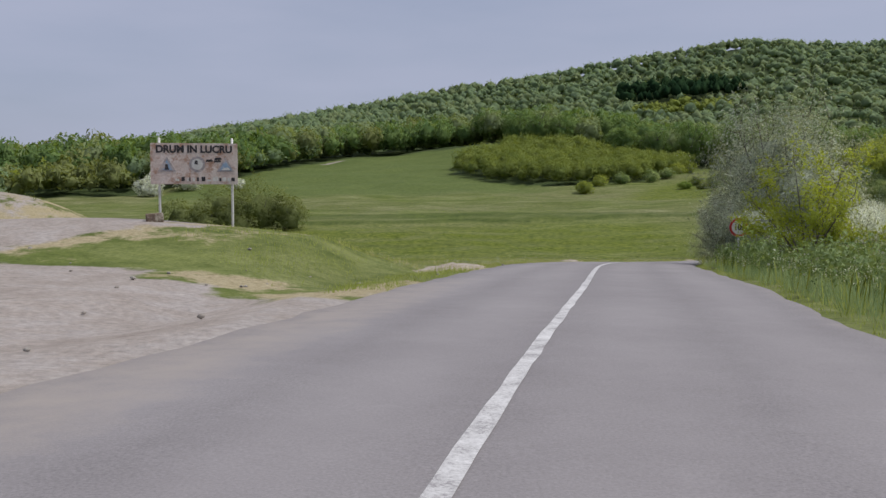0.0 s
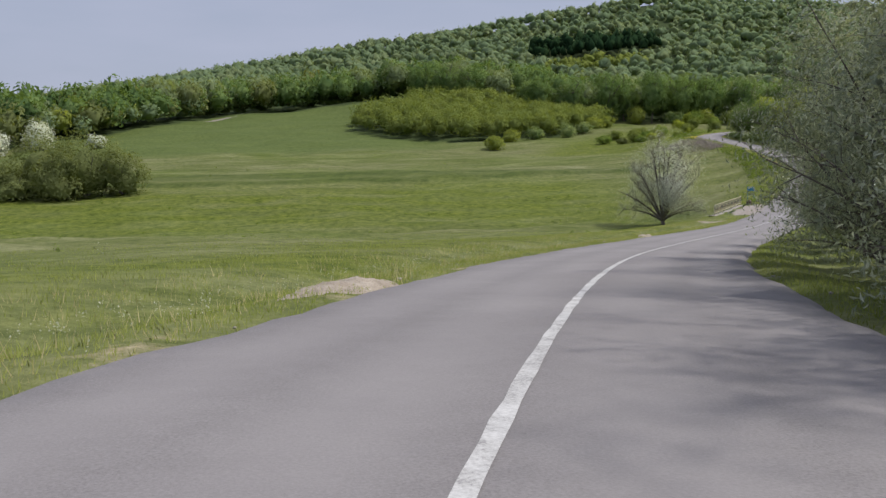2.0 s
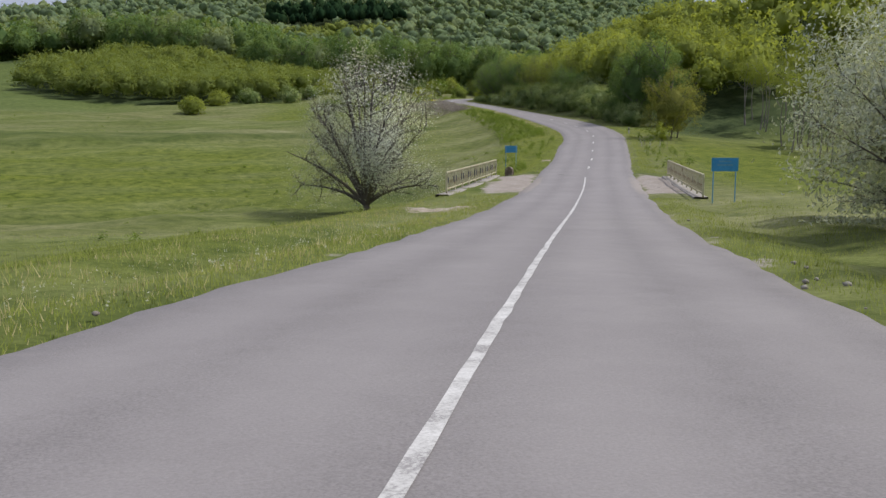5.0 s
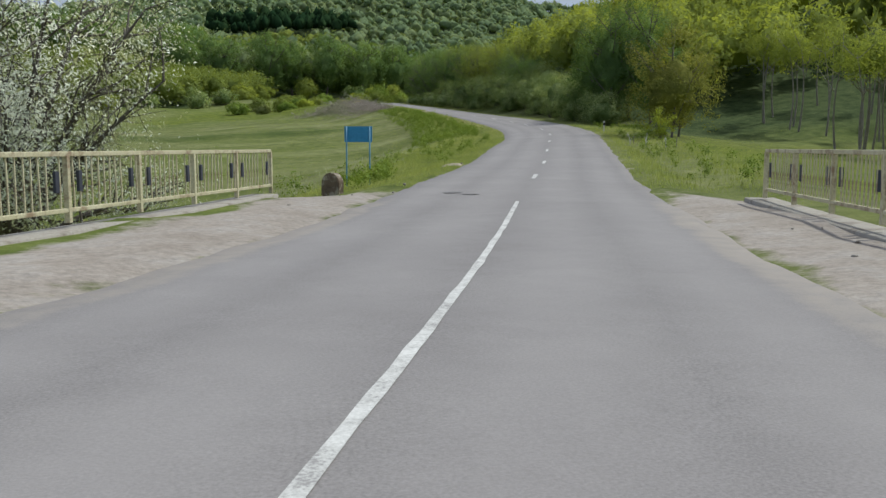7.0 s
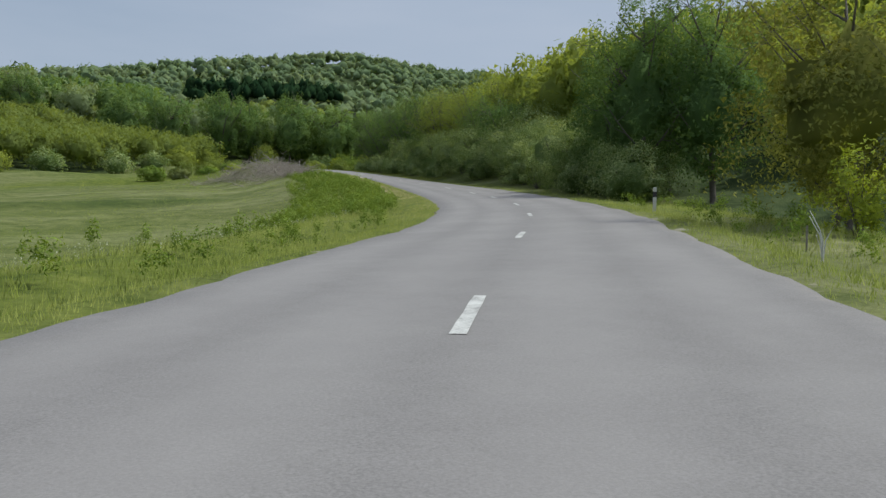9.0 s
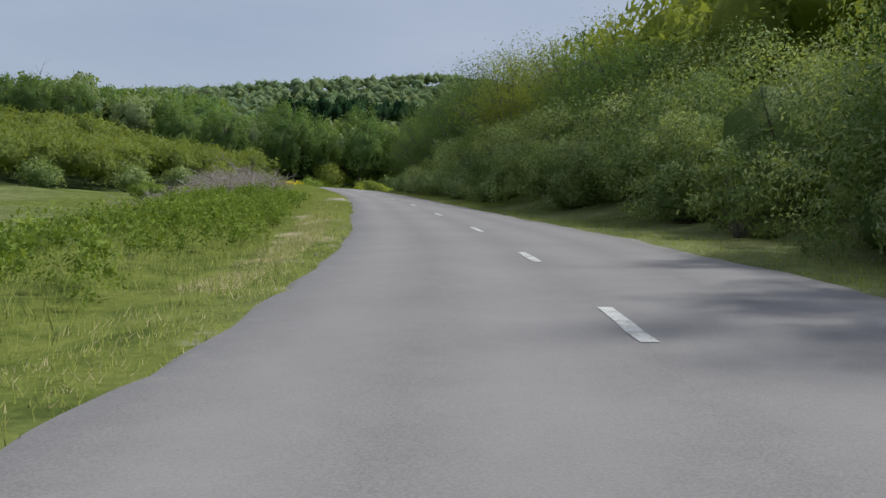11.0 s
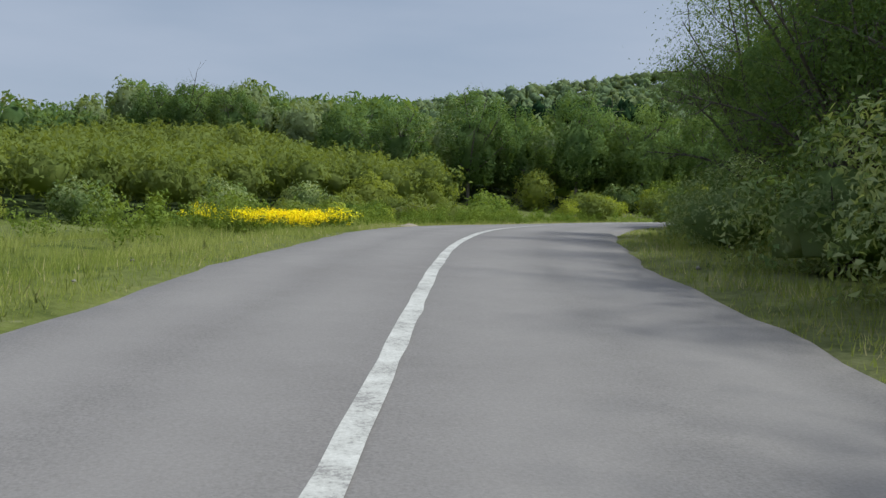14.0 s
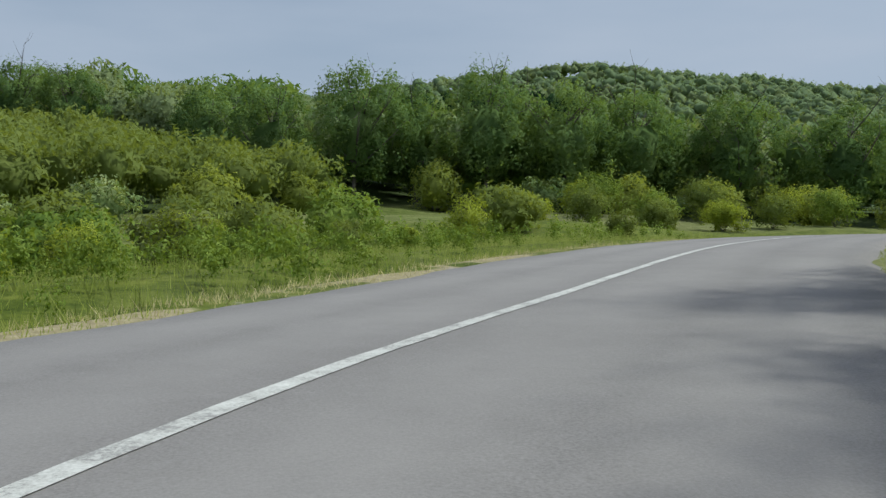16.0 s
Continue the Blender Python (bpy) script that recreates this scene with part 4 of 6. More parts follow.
# ================= single trees and shrubs =================
def limbs_np(rng, h, spread, r0, n=9, fork=0.3, sides=6, lean=0.0, twigs=3):
    """A tapered trunk and its limbs."""
    pts = [np.array([lean * t * h + 0.04 * h * math.sin(3 * t + 1), 0.03 * h * math.sin(4 * t), h * t]) for t in np.linspace(0, 0.82, 7)]
    pieces = [tube_np(pts, np.linspace(r0, r0 * 0.25, 7), sides + 2)]
    for i in range(n):
        t = rng.uniform(fork, 0.8)
        a = rng.uniform(0, 6.28)
        b = np.array([lean * t * h + 0.04 * h * math.sin(3 * t + 1), 0.03 * h * math.sin(4 * t), h * t])
        ln = spread * rng.uniform(0.6, 1.05) * (1.2 - 0.5 * t)
        dirv = np.array([math.cos(a), math.sin(a), rng.uniform(0.5, 1.1)])
        c = [b + dirv * ln * u + np.array([0, 0, 0.25 * ln * u * u]) for u in np.linspace(0, 1, 5)]
        pieces.append(tube_np(c, np.linspace(r0 * 0.42, r0 * 0.08, 5), sides))
        for _ in range(twigs):
            k = c[rng.integers(2, 5)]
            e = rng.normal(0, 1, 3) * np.array([1, 1, 0.6]) + np.array([0, 0, 0.5])
            e = e / np.linalg.norm(e) * ln * 0.45
            pieces.append(tube_np([k, k + e * 0.5, k + e + np.array([0, 0, 0.1 * ln])], [r0 * 0.12, r0 * 0.08, r0 * 0.03], 4))
    return join_np(pieces)


def tree(name, at, h, spread, leaves, size, mat, label, category="tree", bark=M_BARK, r0=None, crown_lo=0.25, clumps=22, tight=0.34, seed=0, limbs=10, fork=0.28, lean=0.0, group="", tops=1.0, twigs=3, corners=4, reach=(0.35, 0.72), full=0.0):
    """A tree: trunk with limbs, and a crown of leaf clumps."""
    g = np.random.default_rng(seed)
    e = anchor(name, pose(*at, 0, 0, g.uniform(0, 360)))
    r0 = r0 or 0.022 * h
    v, f = limbs_np(g, h, spread, r0, limbs, fork, 6, lean, twigs)
    v[:, 2] -= 0.15
    ob_np("trunk", v, f, bark, e, True)
    rz = h * (1 - crown_lo) / 2
    zc = h * crown_lo + rz
    if full:
        v, f = billow_np(g, leaves, size, spread, rz, zc, clumps, tight, 2, full, 0.36, reach, 0.08, floor=0.02 * h)
    else:
        v, f = crown_np(g, leaves, size, spread, rz, zc, clumps, tight, max(0.3, min(1.2, (zc - 0.06 * h) / rz)), corners=corners, reach=reach)
    v[:, 0] += lean * h * 0.6
    ob_np("crown", v, f, mat, e)
    return tagged(e, label, category, group)


def shrub(name, at, h, spread, leaves, size, mat, label, category="shrub", bark=M_BARK, stems=7, clumps=18, tight=0.34, seed=0, group="", low=0.0, reach=(0.45, 0.8)):
    """A many-stemmed shrub leafy to the ground."""
    g = np.random.default_rng(seed)
    e = anchor(name, pose(*at, 0, 0, g.uniform(0, 360)))
    pieces = []
    for i in range(stems):
        a = g.uniform(0, 6.28)
        o = np.array([math.cos(a), math.sin(a), 0])
        ln = g.uniform(0.5, 0.85)
        c = [o * (0.05 * spread + spread * 0.65 * u ** 1.3 * ln) + np.array([0, 0, h * 0.85 * u * ln - 0.15]) for u in np.linspace(0, 1, 6)]
        pieces.append(tube_np(c, np.linspace(0.02 * h, 0.004 * h, 6), 5))
    v, f = join_np(pieces)
    ob_np("woody_base", v, f, bark, e, True)
    low = low or -0.4
    rz = h * (1 - low) / 2
    zc = h * low + rz
    v, f = billow_np(g, leaves, size * 1.1, spread, rz, zc, clumps, tight, 2, 0.64, 0.34, reach, 0.1, floor=0.02)
    ob_np("crown", v, f, mat, e)
    return tagged(e, label, category, group)


def branchy(name, at, h, spread, leaves, size, mat, label, category="tree", bark=M_BARK, stems=9, fork=0.0, r0=0.12, low=0.25, seed=0, group="", jitter=0.05, kids=6, twigs=5, fill=0.25, slim=1.0, mass=0.0):
    """A tree or shrub grown from its branches, with the leaves clustered along the twigs."""
    g = np.random.default_rng(seed)
    e = anchor(name, pose(*at, 0, 0, g.uniform(0, 360)))
    wood, ends = [], []
    start = np.array([0, 0, fork * h])
    if fork:
        wood.append(tube_np([(0, 0, -0.2), (0.03 * h * 0.3, 0, fork * h * 0.5), tuple(start)], [r0, r0 * 0.85, r0 * 0.75], 8))
    for i in range(stems):
        a = 2.399 * i + g.normal(0, 0.35)
        up = low + (0.98 - low) * ((i + 0.5) / stems) ** 0.8 + g.normal(0, 0.05)
        rr = math.sqrt(max(0.05, 1 - max(0.0, (up - 0.35) / 0.68) ** 2)) * g.uniform(0.78, 1.05)
        tip = np.array([math.cos(a) * spread * rr, math.sin(a) * spread * rr, h * up])
        ctl = start + np.array([tip[0] * 0.38, tip[1] * 0.38, (tip[2] - start[2]) * 0.42 + 0.08 * h])
        curve = lambda t: (1 - t) ** 2 * start + 2 * t * (1 - t) * ctl + t * t * tip
        pts = [curve(t) for t in np.linspace(0, 1, 7)]
        if not fork:
            pts[0] = pts[0] + np.array([g.normal(0, 0.05), g.normal(0, 0.05), -0.2])
        ln = np.linalg.norm(tip - start)
        wood.append(tube_np(pts, np.linspace(r0 * 0.6, r0 * 0.08, 7), 5))
        for _ in range(kids):
            t = g.uniform(0.25, 1.0)
            b = curve(t)
            tg = curve(min(1, t + 0.05)) - curve(max(0, t - 0.05))
            tg = tg / (np.linalg.norm(tg) + 1e-9)
            dr = tg * 0.7 + g.normal(0, 0.55, 3) + np.array([0, 0, 0.15])
            dr = dr / np.linalg.norm(dr) * ln * 0.34 * (1.25 - 0.6 * t) * g.uniform(0.6, 1.1)
            wood.append(tube_np([b, b + dr * 0.5 + g.normal(0, 0.02, 3) * ln, b + dr], [r0 * 0.16, r0 * 0.1, r0 * 0.05], 4))
            for _k in range(twigs):
                q = b + dr * g.uniform(0.35, 1.0)
                tw = dr / np.linalg.norm(dr) * 0.6 + g.normal(0, 0.6, 3)
                tw = tw / np.linalg.norm(tw) * ln * 0.13 * g.uniform(0.6, 1.3)
                wood.append(tube_np([q, q + tw], [r0 * 0.05, r0 * 0.02], 3))
                ends.append((q, tw))
    v, f = join_np(wood)
    ob_np("trunk" if fork else "branchwork", v, f, bark, e, True)
    k = g.integers(0, len(ends), leaves)
    q = np.array([p for p, _ in ends])[k] + np.array([w for _, w in ends])[k] * g.uniform(0.1, 1.15, (leaves, 1)) + g.normal(0, jitter * (h + spread) * 0.5, (leaves, 3))
    n_fill = int(leaves * fill)
    q[:n_fill] += g.normal(0, 0.09 * spread, (n_fill, 3))
    q[:, 2] = np.maximum(q[:, 2], 0.05)
    out = q - np.array([0, 0, h * 0.42])
    out = out / np.array([spread, spread, h * 0.6])
    v, f = cards(g, q, out / (np.linalg.norm(out, axis=1)[:, None] + 1e-9), size * 1.3, slim=slim, corners=3)
    if mass:
        v, f = join_np([(v, f), billow_np(g, leaves // 2, size * 1.25, spread * 0.9, h * 0.46, h * 0.5, 30, 0.24, 2, mass, 0.5, (0.5, 0.85), 0.12, slim, 0.05)])
    ob_np("crown", v, f, mat, e)
    return tagged(e, label, category, group)


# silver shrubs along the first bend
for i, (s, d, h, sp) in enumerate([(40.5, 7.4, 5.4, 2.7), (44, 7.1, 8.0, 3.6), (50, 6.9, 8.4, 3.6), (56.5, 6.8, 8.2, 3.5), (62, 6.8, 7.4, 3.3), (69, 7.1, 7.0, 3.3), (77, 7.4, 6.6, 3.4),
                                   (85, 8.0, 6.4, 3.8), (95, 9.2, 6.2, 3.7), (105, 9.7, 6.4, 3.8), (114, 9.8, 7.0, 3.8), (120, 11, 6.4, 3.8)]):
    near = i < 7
    # shrubs from the eighth on: sunlit look put into a paler leaf colour
    branchy("silver_shrub", spot(s, d), h, sp, 21000 if near else 26000 if i in (9, 10) else 9000, 0.058 if near else 0.055 if i in (9, 10) else 0.09, M_SILVER if i < 7 else M_WILLOW_LITSHRUB, "silvery grey-green oleaster shrub overhanging the road verge", "shrub", stems=20, r0=0.10, low=0.08, seed=20 + i, group="oleaster shrubs along the verge", jitter=0.032, kids=8, twigs=4, fill=0.4 if near else 0.65, slim=0.62 if near else 0.85, mass=0.66)
for i, (s, d, h, sp) in enumerate([(38.0, 5.5, 2.8, 1.5), (40.2, 5.3, 3.4, 1.7), (43.6, 5.4, 4.0, 1.9), (47.6, 5.5, 4.4, 2.0)]):
    branchy("silver_shrub", spot(s, d), h, sp, 11000, 0.045, M_SILVER, "dense low silvery oleaster bush at the asphalt's edge", "shrub", stems=16, r0=0.06, low=0.06, seed=33 + i, group="oleaster shrubs along the verge", jitter=0.04, kids=7, twigs=4, fill=0.5, slim=0.62, mass=0.78)
branchy("acacia_shrub", spot(30.0, 6.5), 4.1, 2.3, 8500, 0.05, M_LIME, "young yellow-green acacia shrub in front of silver bushes", "shrub", stems=9, r0=0.07, low=0.2, seed=41, kids=9, twigs=5, jitter=0.025, fill=0.1)
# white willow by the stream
branchy("willow_tree", place(48.5, 155.6), 11.4, 5.9, 40000, 0.06, M_WILLOW_LITSHRUB, "broad silvery willow with forked trunk beside the stream", "tree", stems=24, fork=0.06, r0=0.32, low=0.16, seed=51, kids=11, twigs=6, jitter=0.04, fill=0.3, slim=0.8)
# right of the road past the bridge
for i, (x, y, h, sp) in enumerate([(104.6, 203.3, 12.8, 3.3), (107.6, 200.4, 12.0, 3.4), (109.4, 206.0, 12.4, 3.4), (106.6, 208.6, 9.6, 2.8)]):
    tree("ash_tree", place(x, y), h * 1.02, sp * 1.1, 15000, 0.12, M_OAK, "tall dark green ash tree beside the road", "tree", M_BARK, 0.2, -0.14, 70, 0.17, 52 + i, 16, 0.15, group="ash trees", reach=(0.5, 0.95), full=0.58)
for i, (x, y, h, sp) in enumerate([(92.2, 177.2, 7.9, 3.2), (95.6, 180.5, 5.6, 2.4)]):
    tree("bronze_tree", place(x, y), h, sp * 1.1, 14000 if h > 7 else 4500, 0.09, M_BRONZE, "bronze-green young tree leafy to the ground", "tree", M_BARK, 0.1, -0.15, 56, 0.19, 56 + i, 14, 0.1, group="bronze trees", reach=(0.5, 0.95), full=0.55)
branchy("verge_sapling", place(88.4, 173.4), 2.0, 0.9, 2200, 0.05, M_LIME, "young lime-green sapling beside the bronze trees", "shrub", stems=9, r0=0.03, low=0.12, seed=59, kids=6, twigs=4, jitter=0.05, fill=0.3)
# open acacia stand with bare trunks
stand = [tree("acacia_tree", place(110, 175), 9.6, 2.1, 1700, 0.10, M_ACACIA, "slender acacia with bare trunk and light crown", "tree", M_PALEBARK, 0.1, 0.48, 14, 0.36, 60 + k, 4, 0.5, group="acacia stand", twigs=1, corners=3) for k in range(4)]
k = 0
gst = np.random.default_rng(5)
for _ in range(900):
    x, y = gst.uniform(93, 150), gst.uniform(128, 210)
    s_, d_, _z = road_coords(x, y)
    if 23 + 0.25 * max(0, 165 - s_[0]) < d_[0] < 50 and s_[0] < 222 and k < 84:
        copy_thing(stand[k % 4], pose(*place(x, y), 0, 0, gst.uniform(0, 360)) @ Matrix.Diagonal((1, 1, 1, 1)))
        k += 1
# hedge along the climb
for i, (s, d, h, sp) in enumerate([(222, 8.2, 3.4, 2.4), (227, 9.5, 4.6, 3.0), (232, 8.6, 4.4, 2.8), (238, 8.8, 4.8, 3.0), (244, 8.4, 4.6, 2.9), (250, 8.2, 4.4, 2.8), (256, 8.0, 4.8, 2.9), (262, 8.0, 4.6, 2.8), (268, 7.8, 4.6, 2.8), (275, 7.6, 4.4, 2.7), (282, 7.2, 4.0, 2.4), (229.5, 7.4, 3.0, 2.0), (235, 10.4, 5.6, 3.0), (241, 7.2, 3.2, 2.1), (247, 10.0, 5.4, 3.0), (253, 7.0, 3.2, 2.2), (259, 9.8, 5.6, 3.0)]):
    shrub("hedge_shrub", spot(s, d), h, sp * 1.08, 15000, 0.062, M_HEDGE, "dense flowering hawthorn shrub on the road bank", "shrub", stems=8, clumps=34, tight=0.25, reach=(0.55, 0.88), seed=80 + i, group="hawthorn hedge")
branchy("verge_shrub", spot(236, 6.4), 2.3, 1.4, 3600, 0.06, M_HEDGE, "pale-tipped young hawthorn bush in front of the hedge", "shrub", stems=13, r0=0.04, low=0.1, seed=97, kids=6, twigs=4, jitter=0.04, fill=0.3)
for i, (s, d, h, sp) in enumerate([(266, 10.5, 8.4, 3.6), (273, 9.5, 9.2, 3.8), (280, 10.2, 10.0, 3.8), (287, 9.2, 10.0, 3.6), (293, 9.4, 9.0, 3.2), (298, 8.4, 9.0, 3.2), (303.5, 7.6, 8.6, 2.8), (262, 13, 7.6, 3.2), (305, 11, 8.5, 3.4), (252, 9.0, 6.6, 2.9), (258.5, 8.8, 7.2, 2.9), (318.5, 8.2, 9.4, 2.4), (323.5, 7.8, 9.4, 2.7), (328, 8.6, 8.0, 2.4)]):
    close = i in (4, 5, 6)
    branchy("roadside_tree", spot(s, d), h, sp * 1.1, (30000 if i == 6 else 26000) if close else 11500, (0.034 if i == 6 else 0.042) if close else 0.066, M_ACACIA if i in (0, 1, 7) else M_OAK, "leafy roadside tree leaning over the bank", "tree", stems=16, fork=0.16, r0=0.15, low=0.2, seed=100 + i, group="trees on the bank", kids=8, twigs=5, jitter=0.045, fill=0.4, mass=0.4)
# oaks at the top of the field
for i, (x, y, h, sp) in enumerate([(118.5, 430, 21, 7.0), (139, 429, 21.5, 6.6), (152, 427, 19.5, 6.2), (165, 431, 20.5, 6.6), (180, 424, 20, 6.4), (104, 438, 18, 6.0), (128, 437, 17, 5.5), (92, 452, 17.5, 6), (196, 418, 18, 6), (50, 480, 19, 6.5), (61, 478, 18, 6), (40, 486, 17, 6)]):
    tree("oak_tree", place(x, y), h + 0.8, sp * 1.22, 12000, 0.32, M_OAK, "large round-crowned oak at the wood's edge", "tree", M_BARK, 0.4, -0.05, 84, 0.155, 130 + i, 12, 0.2, group="oaks at the wood edge", corners=3, reach=(0.62, 0.98), full=0.58)
# shrubs and trees standing in the meadow
shrub("meadow_shrub", place(51.3, 329), 4.6, 3.6, 2400, 0.24, M_ACACIA, "round olive-green shrub alone in the meadow", "shrub", seed=150)
for i, (x, y, h, sp) in enumerate([(-43, 206, 10, 6.0), (-51, 208, 8.8, 5.5), (-60, 204, 6, 4.5), (-37, 207, 7.0, 4.2), (-47, 203, 6.5, 4.6), (-55, 203, 5.5, 4.4)]):
    shrub("meadow_tree", place(x, y), h * 1.2, sp * 1.2, 4500, 0.24, M_OLIVE, "broad yellow-green tree leafy to the ground in the meadow", "tree", seed=151 + i, group="meadow trees")
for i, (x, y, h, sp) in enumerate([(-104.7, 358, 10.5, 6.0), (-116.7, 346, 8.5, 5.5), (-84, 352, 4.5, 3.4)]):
    shrub("pale_willow", place(x, y), h, sp, 2600, 0.34, M_WILLOW_LITSHRUB, "pale silver willow at the valley wood", "tree", seed=160 + i, group="pale willows")

# thicket beside the upper bend
for i, (x, y, h, sp, m) in enumerate([(97, 321, 2.8, 2.4, M_GROVE), (101, 316, 2.2, 1.9, M_LIME), (100, 331, 3.0, 2.6, M_GROVE), (106, 326, 2.2, 1.9, M_OLIVE), (109, 336, 2.8, 2.4, M_GROVE), (92, 318, 2.2, 2.0, M_OLIVE), (96, 312, 2.0, 2.2, M_WEED), (102, 325, 2.6, 2.4, M_WEED), (113, 343, 3.4, 2.8, M_WEED), (105, 340, 3.2, 2.8, M_GROVE), (124, 345, 3.0, 2.6, M_GROVE), (88, 326, 2.6, 2.6, M_WEED), (95, 337, 3.0, 2.8, M_GROVE)]):
    shrub("thicket_shrub", place(x, y), h, sp, 2600, 0.17, m, "leafy spring-green shrub in the roadside thicket", "shrub", seed=170 + i, group="thicket shrubs")
for i, (x, y, h, sp, m) in enumerate([(146, 344, 2.6, 2.4, M_GROVE), (132, 347, 2.6, 2.4, M_LIME), (140, 351, 3.0, 2.8, M_GROVE), (150, 354, 3.2, 2.8, M_WEED), (158, 352, 2.6, 2.6, M_LIME), (167, 356, 3.2, 2.8, M_GROVE), (177, 358, 3.4, 3.0, M_WEED), (188, 360, 3.4, 3.0, M_GROVE), (146, 364, 4.0, 3.4, M_WEED), (162, 367, 4.2, 3.4, M_GROVE), (178, 371, 4.2, 3.6, M_LIME)]):
    branchy("bend_shrub", place(x + 4, y + 40), h * 1.5, sp * 1.15, 2600, 0.14, m, "small bright yellow-green shrub in the grass by the bend", "shrub", stems=12, r0=0.035, low=0.1, seed=190 + i, group="shrubs by the bend", kids=5, twigs=4, jitter=0.06, fill=0.3, mass=0.45)
for i, (x, y, h, sp, m) in enumerate([(106.7, 325.2, 2.5, 1.6, M_LIME), (103.6, 321.0, 2.2, 1.5, M_LIME), (112.8, 326.8, 1.7, 1.2, M_GROVE), (118.7, 330.7, 2.3, 1.15, M_LIME), (115.8, 329.2, 1.0, 0.4, M_LIME), (109.0, 318.0, 1.1, 0.7, M_WEED), (128.5, 336.5, 1.6, 0.9, M_GROVE)]):
    branchy("grass_shrub", place(x, y), h, sp, 2600, 0.055, m, "young yellow-green shrub with spreading twigs in grass", "shrub", stems=13, r0=0.03, low=0.1, seed=260 + i, group="young shrubs in the grass", kids=6, twigs=4, jitter=0.05, fill=0.2, mass=0.4)
# shrubs between the oaks' feet
for i, (x, y, h, sp, m) in enumerate([(130, 424, 7.5, 4.5, M_ACACIA), (146, 420, 6, 4, M_HEDGE), (160, 418, 7, 4.5, M_ACACIA), (172, 414, 6.5, 4.2, M_ACACIA), (186, 410, 6.5, 4.5, M_ACACIA), (110, 424, 5, 4, M_HEDGE), (150, 412, 4.5, 3, M_LIME)]):
    shrub("wood_edge_shrub", place(x, y), h, sp, 2200, 0.3, m, "bright leafy shrub at the foot of the oaks", "shrub", seed=200 + i, group="wood edge shrubs")
for i, (s, d, h, sp) in enumerate([(290, 5.6, 2.2, 1.6), (296, 5.4, 2.0, 1.5), (301, 6.0, 1.6, 1.4), (305.5, 6.4, 1.3, 1.3), (309, 6.6, 1.3, 1.3), (313, 7.0, 1.2, 1.3), (286, 5.6, 2.4, 1.7), (280, 5.6, 2.2, 1.6), (273, 5.8, 2.4, 1.7), (266, 6.0, 2.2, 1.6)]):
    shrub("bank_shrub", spot(s, d), h, sp, 5600, 0.045 if s > 294 else 0.055, M_HEDGE, "low leafy shrub on the grassy bank", "shrub", stems=6, clumps=24, tight=0.28, seed=220 + i, group="bank shrubs")
for i, (x, y, h, sp, m) in enumerate([(84, 363, 5.0, 4.0, M_HEDGE), (92, 371, 4.5, 3.6, M_HEDGE), (70, 354, 4.6, 3.8, M_HEDGE), (100, 384, 5.0, 4.0, M_ACACIA), (110, 402, 5.2, 4.4, M_ACACIA), (60, 349, 4.2, 3.6, M_ACACIA)]):
    shrub("grove_edge_shrub", place(x, y), h, sp, 2400, 0.22, m, "bright green shrub at the edge of the acacia grove", "shrub", seed=240 + i, group="grove edge shrubs")

# ================= grass and weeds =================
rng = np.random.default_rng(23)


def blades_np(x, y, z, h, w, bend=0.35):
    """Single curved blades, broad at the foot and pointed at the tip, with soft upward shading."""
    n = len(x)
    a = rng.normal(-0.35, 0.55, n)
    b = rng.uniform(0, 6.28, n)
    lean = h * bend * rng.uniform(0.1, 1.0, n)
    c, s = np.cos(a) * w / 2, np.sin(a) * w / 2
    lx, ly = np.cos(b) * lean, np.sin(b) * lean
    low = [np.c_[x - c, y - s, z], np.c_[x + c, y + s, z]]
    if np.mean(h) > 0.3:
        low.append(np.c_[x + lx * 0.35 + c * 0.6, y + ly * 0.35 + s * 0.6, z + h * 0.62])
    v = np.stack(low + [np.c_[x + lx, y + ly, z + h]], 1)
    k = v.shape[1]
    up = np.c_[0.35 * s / (w / 2) + rng.normal(0, 0.2, n), -0.35 * c / (w / 2) + rng.normal(0, 0.2, n), np.ones(n)]
    up /= np.linalg.norm(up, axis=1)[:, None]
    v = np.concatenate([v, np.repeat(up[:, None, :], k, 1)], 2)
    return v.reshape(-1, 6), np.arange(n * k).reshape(-1, k)


def verge_points(n, s0, s1, d0, d1, power=1.0):
    s = rng.uniform(s0, s1, n)
    u = rng.uniform(0, 1, n) ** power
    return s, d0 + (d1 - d0) * u


def grass(name, n, s0, s1, side, d0, d1, h0, h1, w, mat, label, power=1.5, patchy=0.3, bend=0.65, category="grass", taper=True):
    s, off = verge_points(n, s0, s1, d0, d1, power)
    d = side * (half_width(s, side) + off)
    x, y = on_road(s, d)
    keep = (wobble(x, y, 2.2, 0.5) + wobble(x, y, 7.0, 1.5) * 0.8 + rng.normal(0, 0.35, n)) > -patchy * 1.2 + 0.0
    keep &= ~((np.abs(s - 144) < 10.5) & (off < 2.6))
    keep &= ~((side < 0) & ((s < 14.5 + 0.9 * np.clip(off - 1, 0, 6)) | ((s < 27) & (off > 7.5))) & (off < 24))
    x, y, s, off = x[keep], y[keep], s[keep], off[keep]
    z = height(x, y) - 0.02
    tall = h0 + (h1 - h0) * rng.uniform(0, 1, len(x)) ** 1.6
    if taper:
        tall = tall * np.clip(0.45 + off * 0.55, 0.45, 1.0)
    tall = tall * (0.75 + 0.35 * wobble(x, y, 4.0, 2.5))
    v, f = blades_np(x, y, z, np.clip(tall, 0.06, 3), w * rng.uniform(0.6, 1.4, len(x)), bend)
    return tagged(ob_np(name, v, f, mat), label, category, kind="stuff")


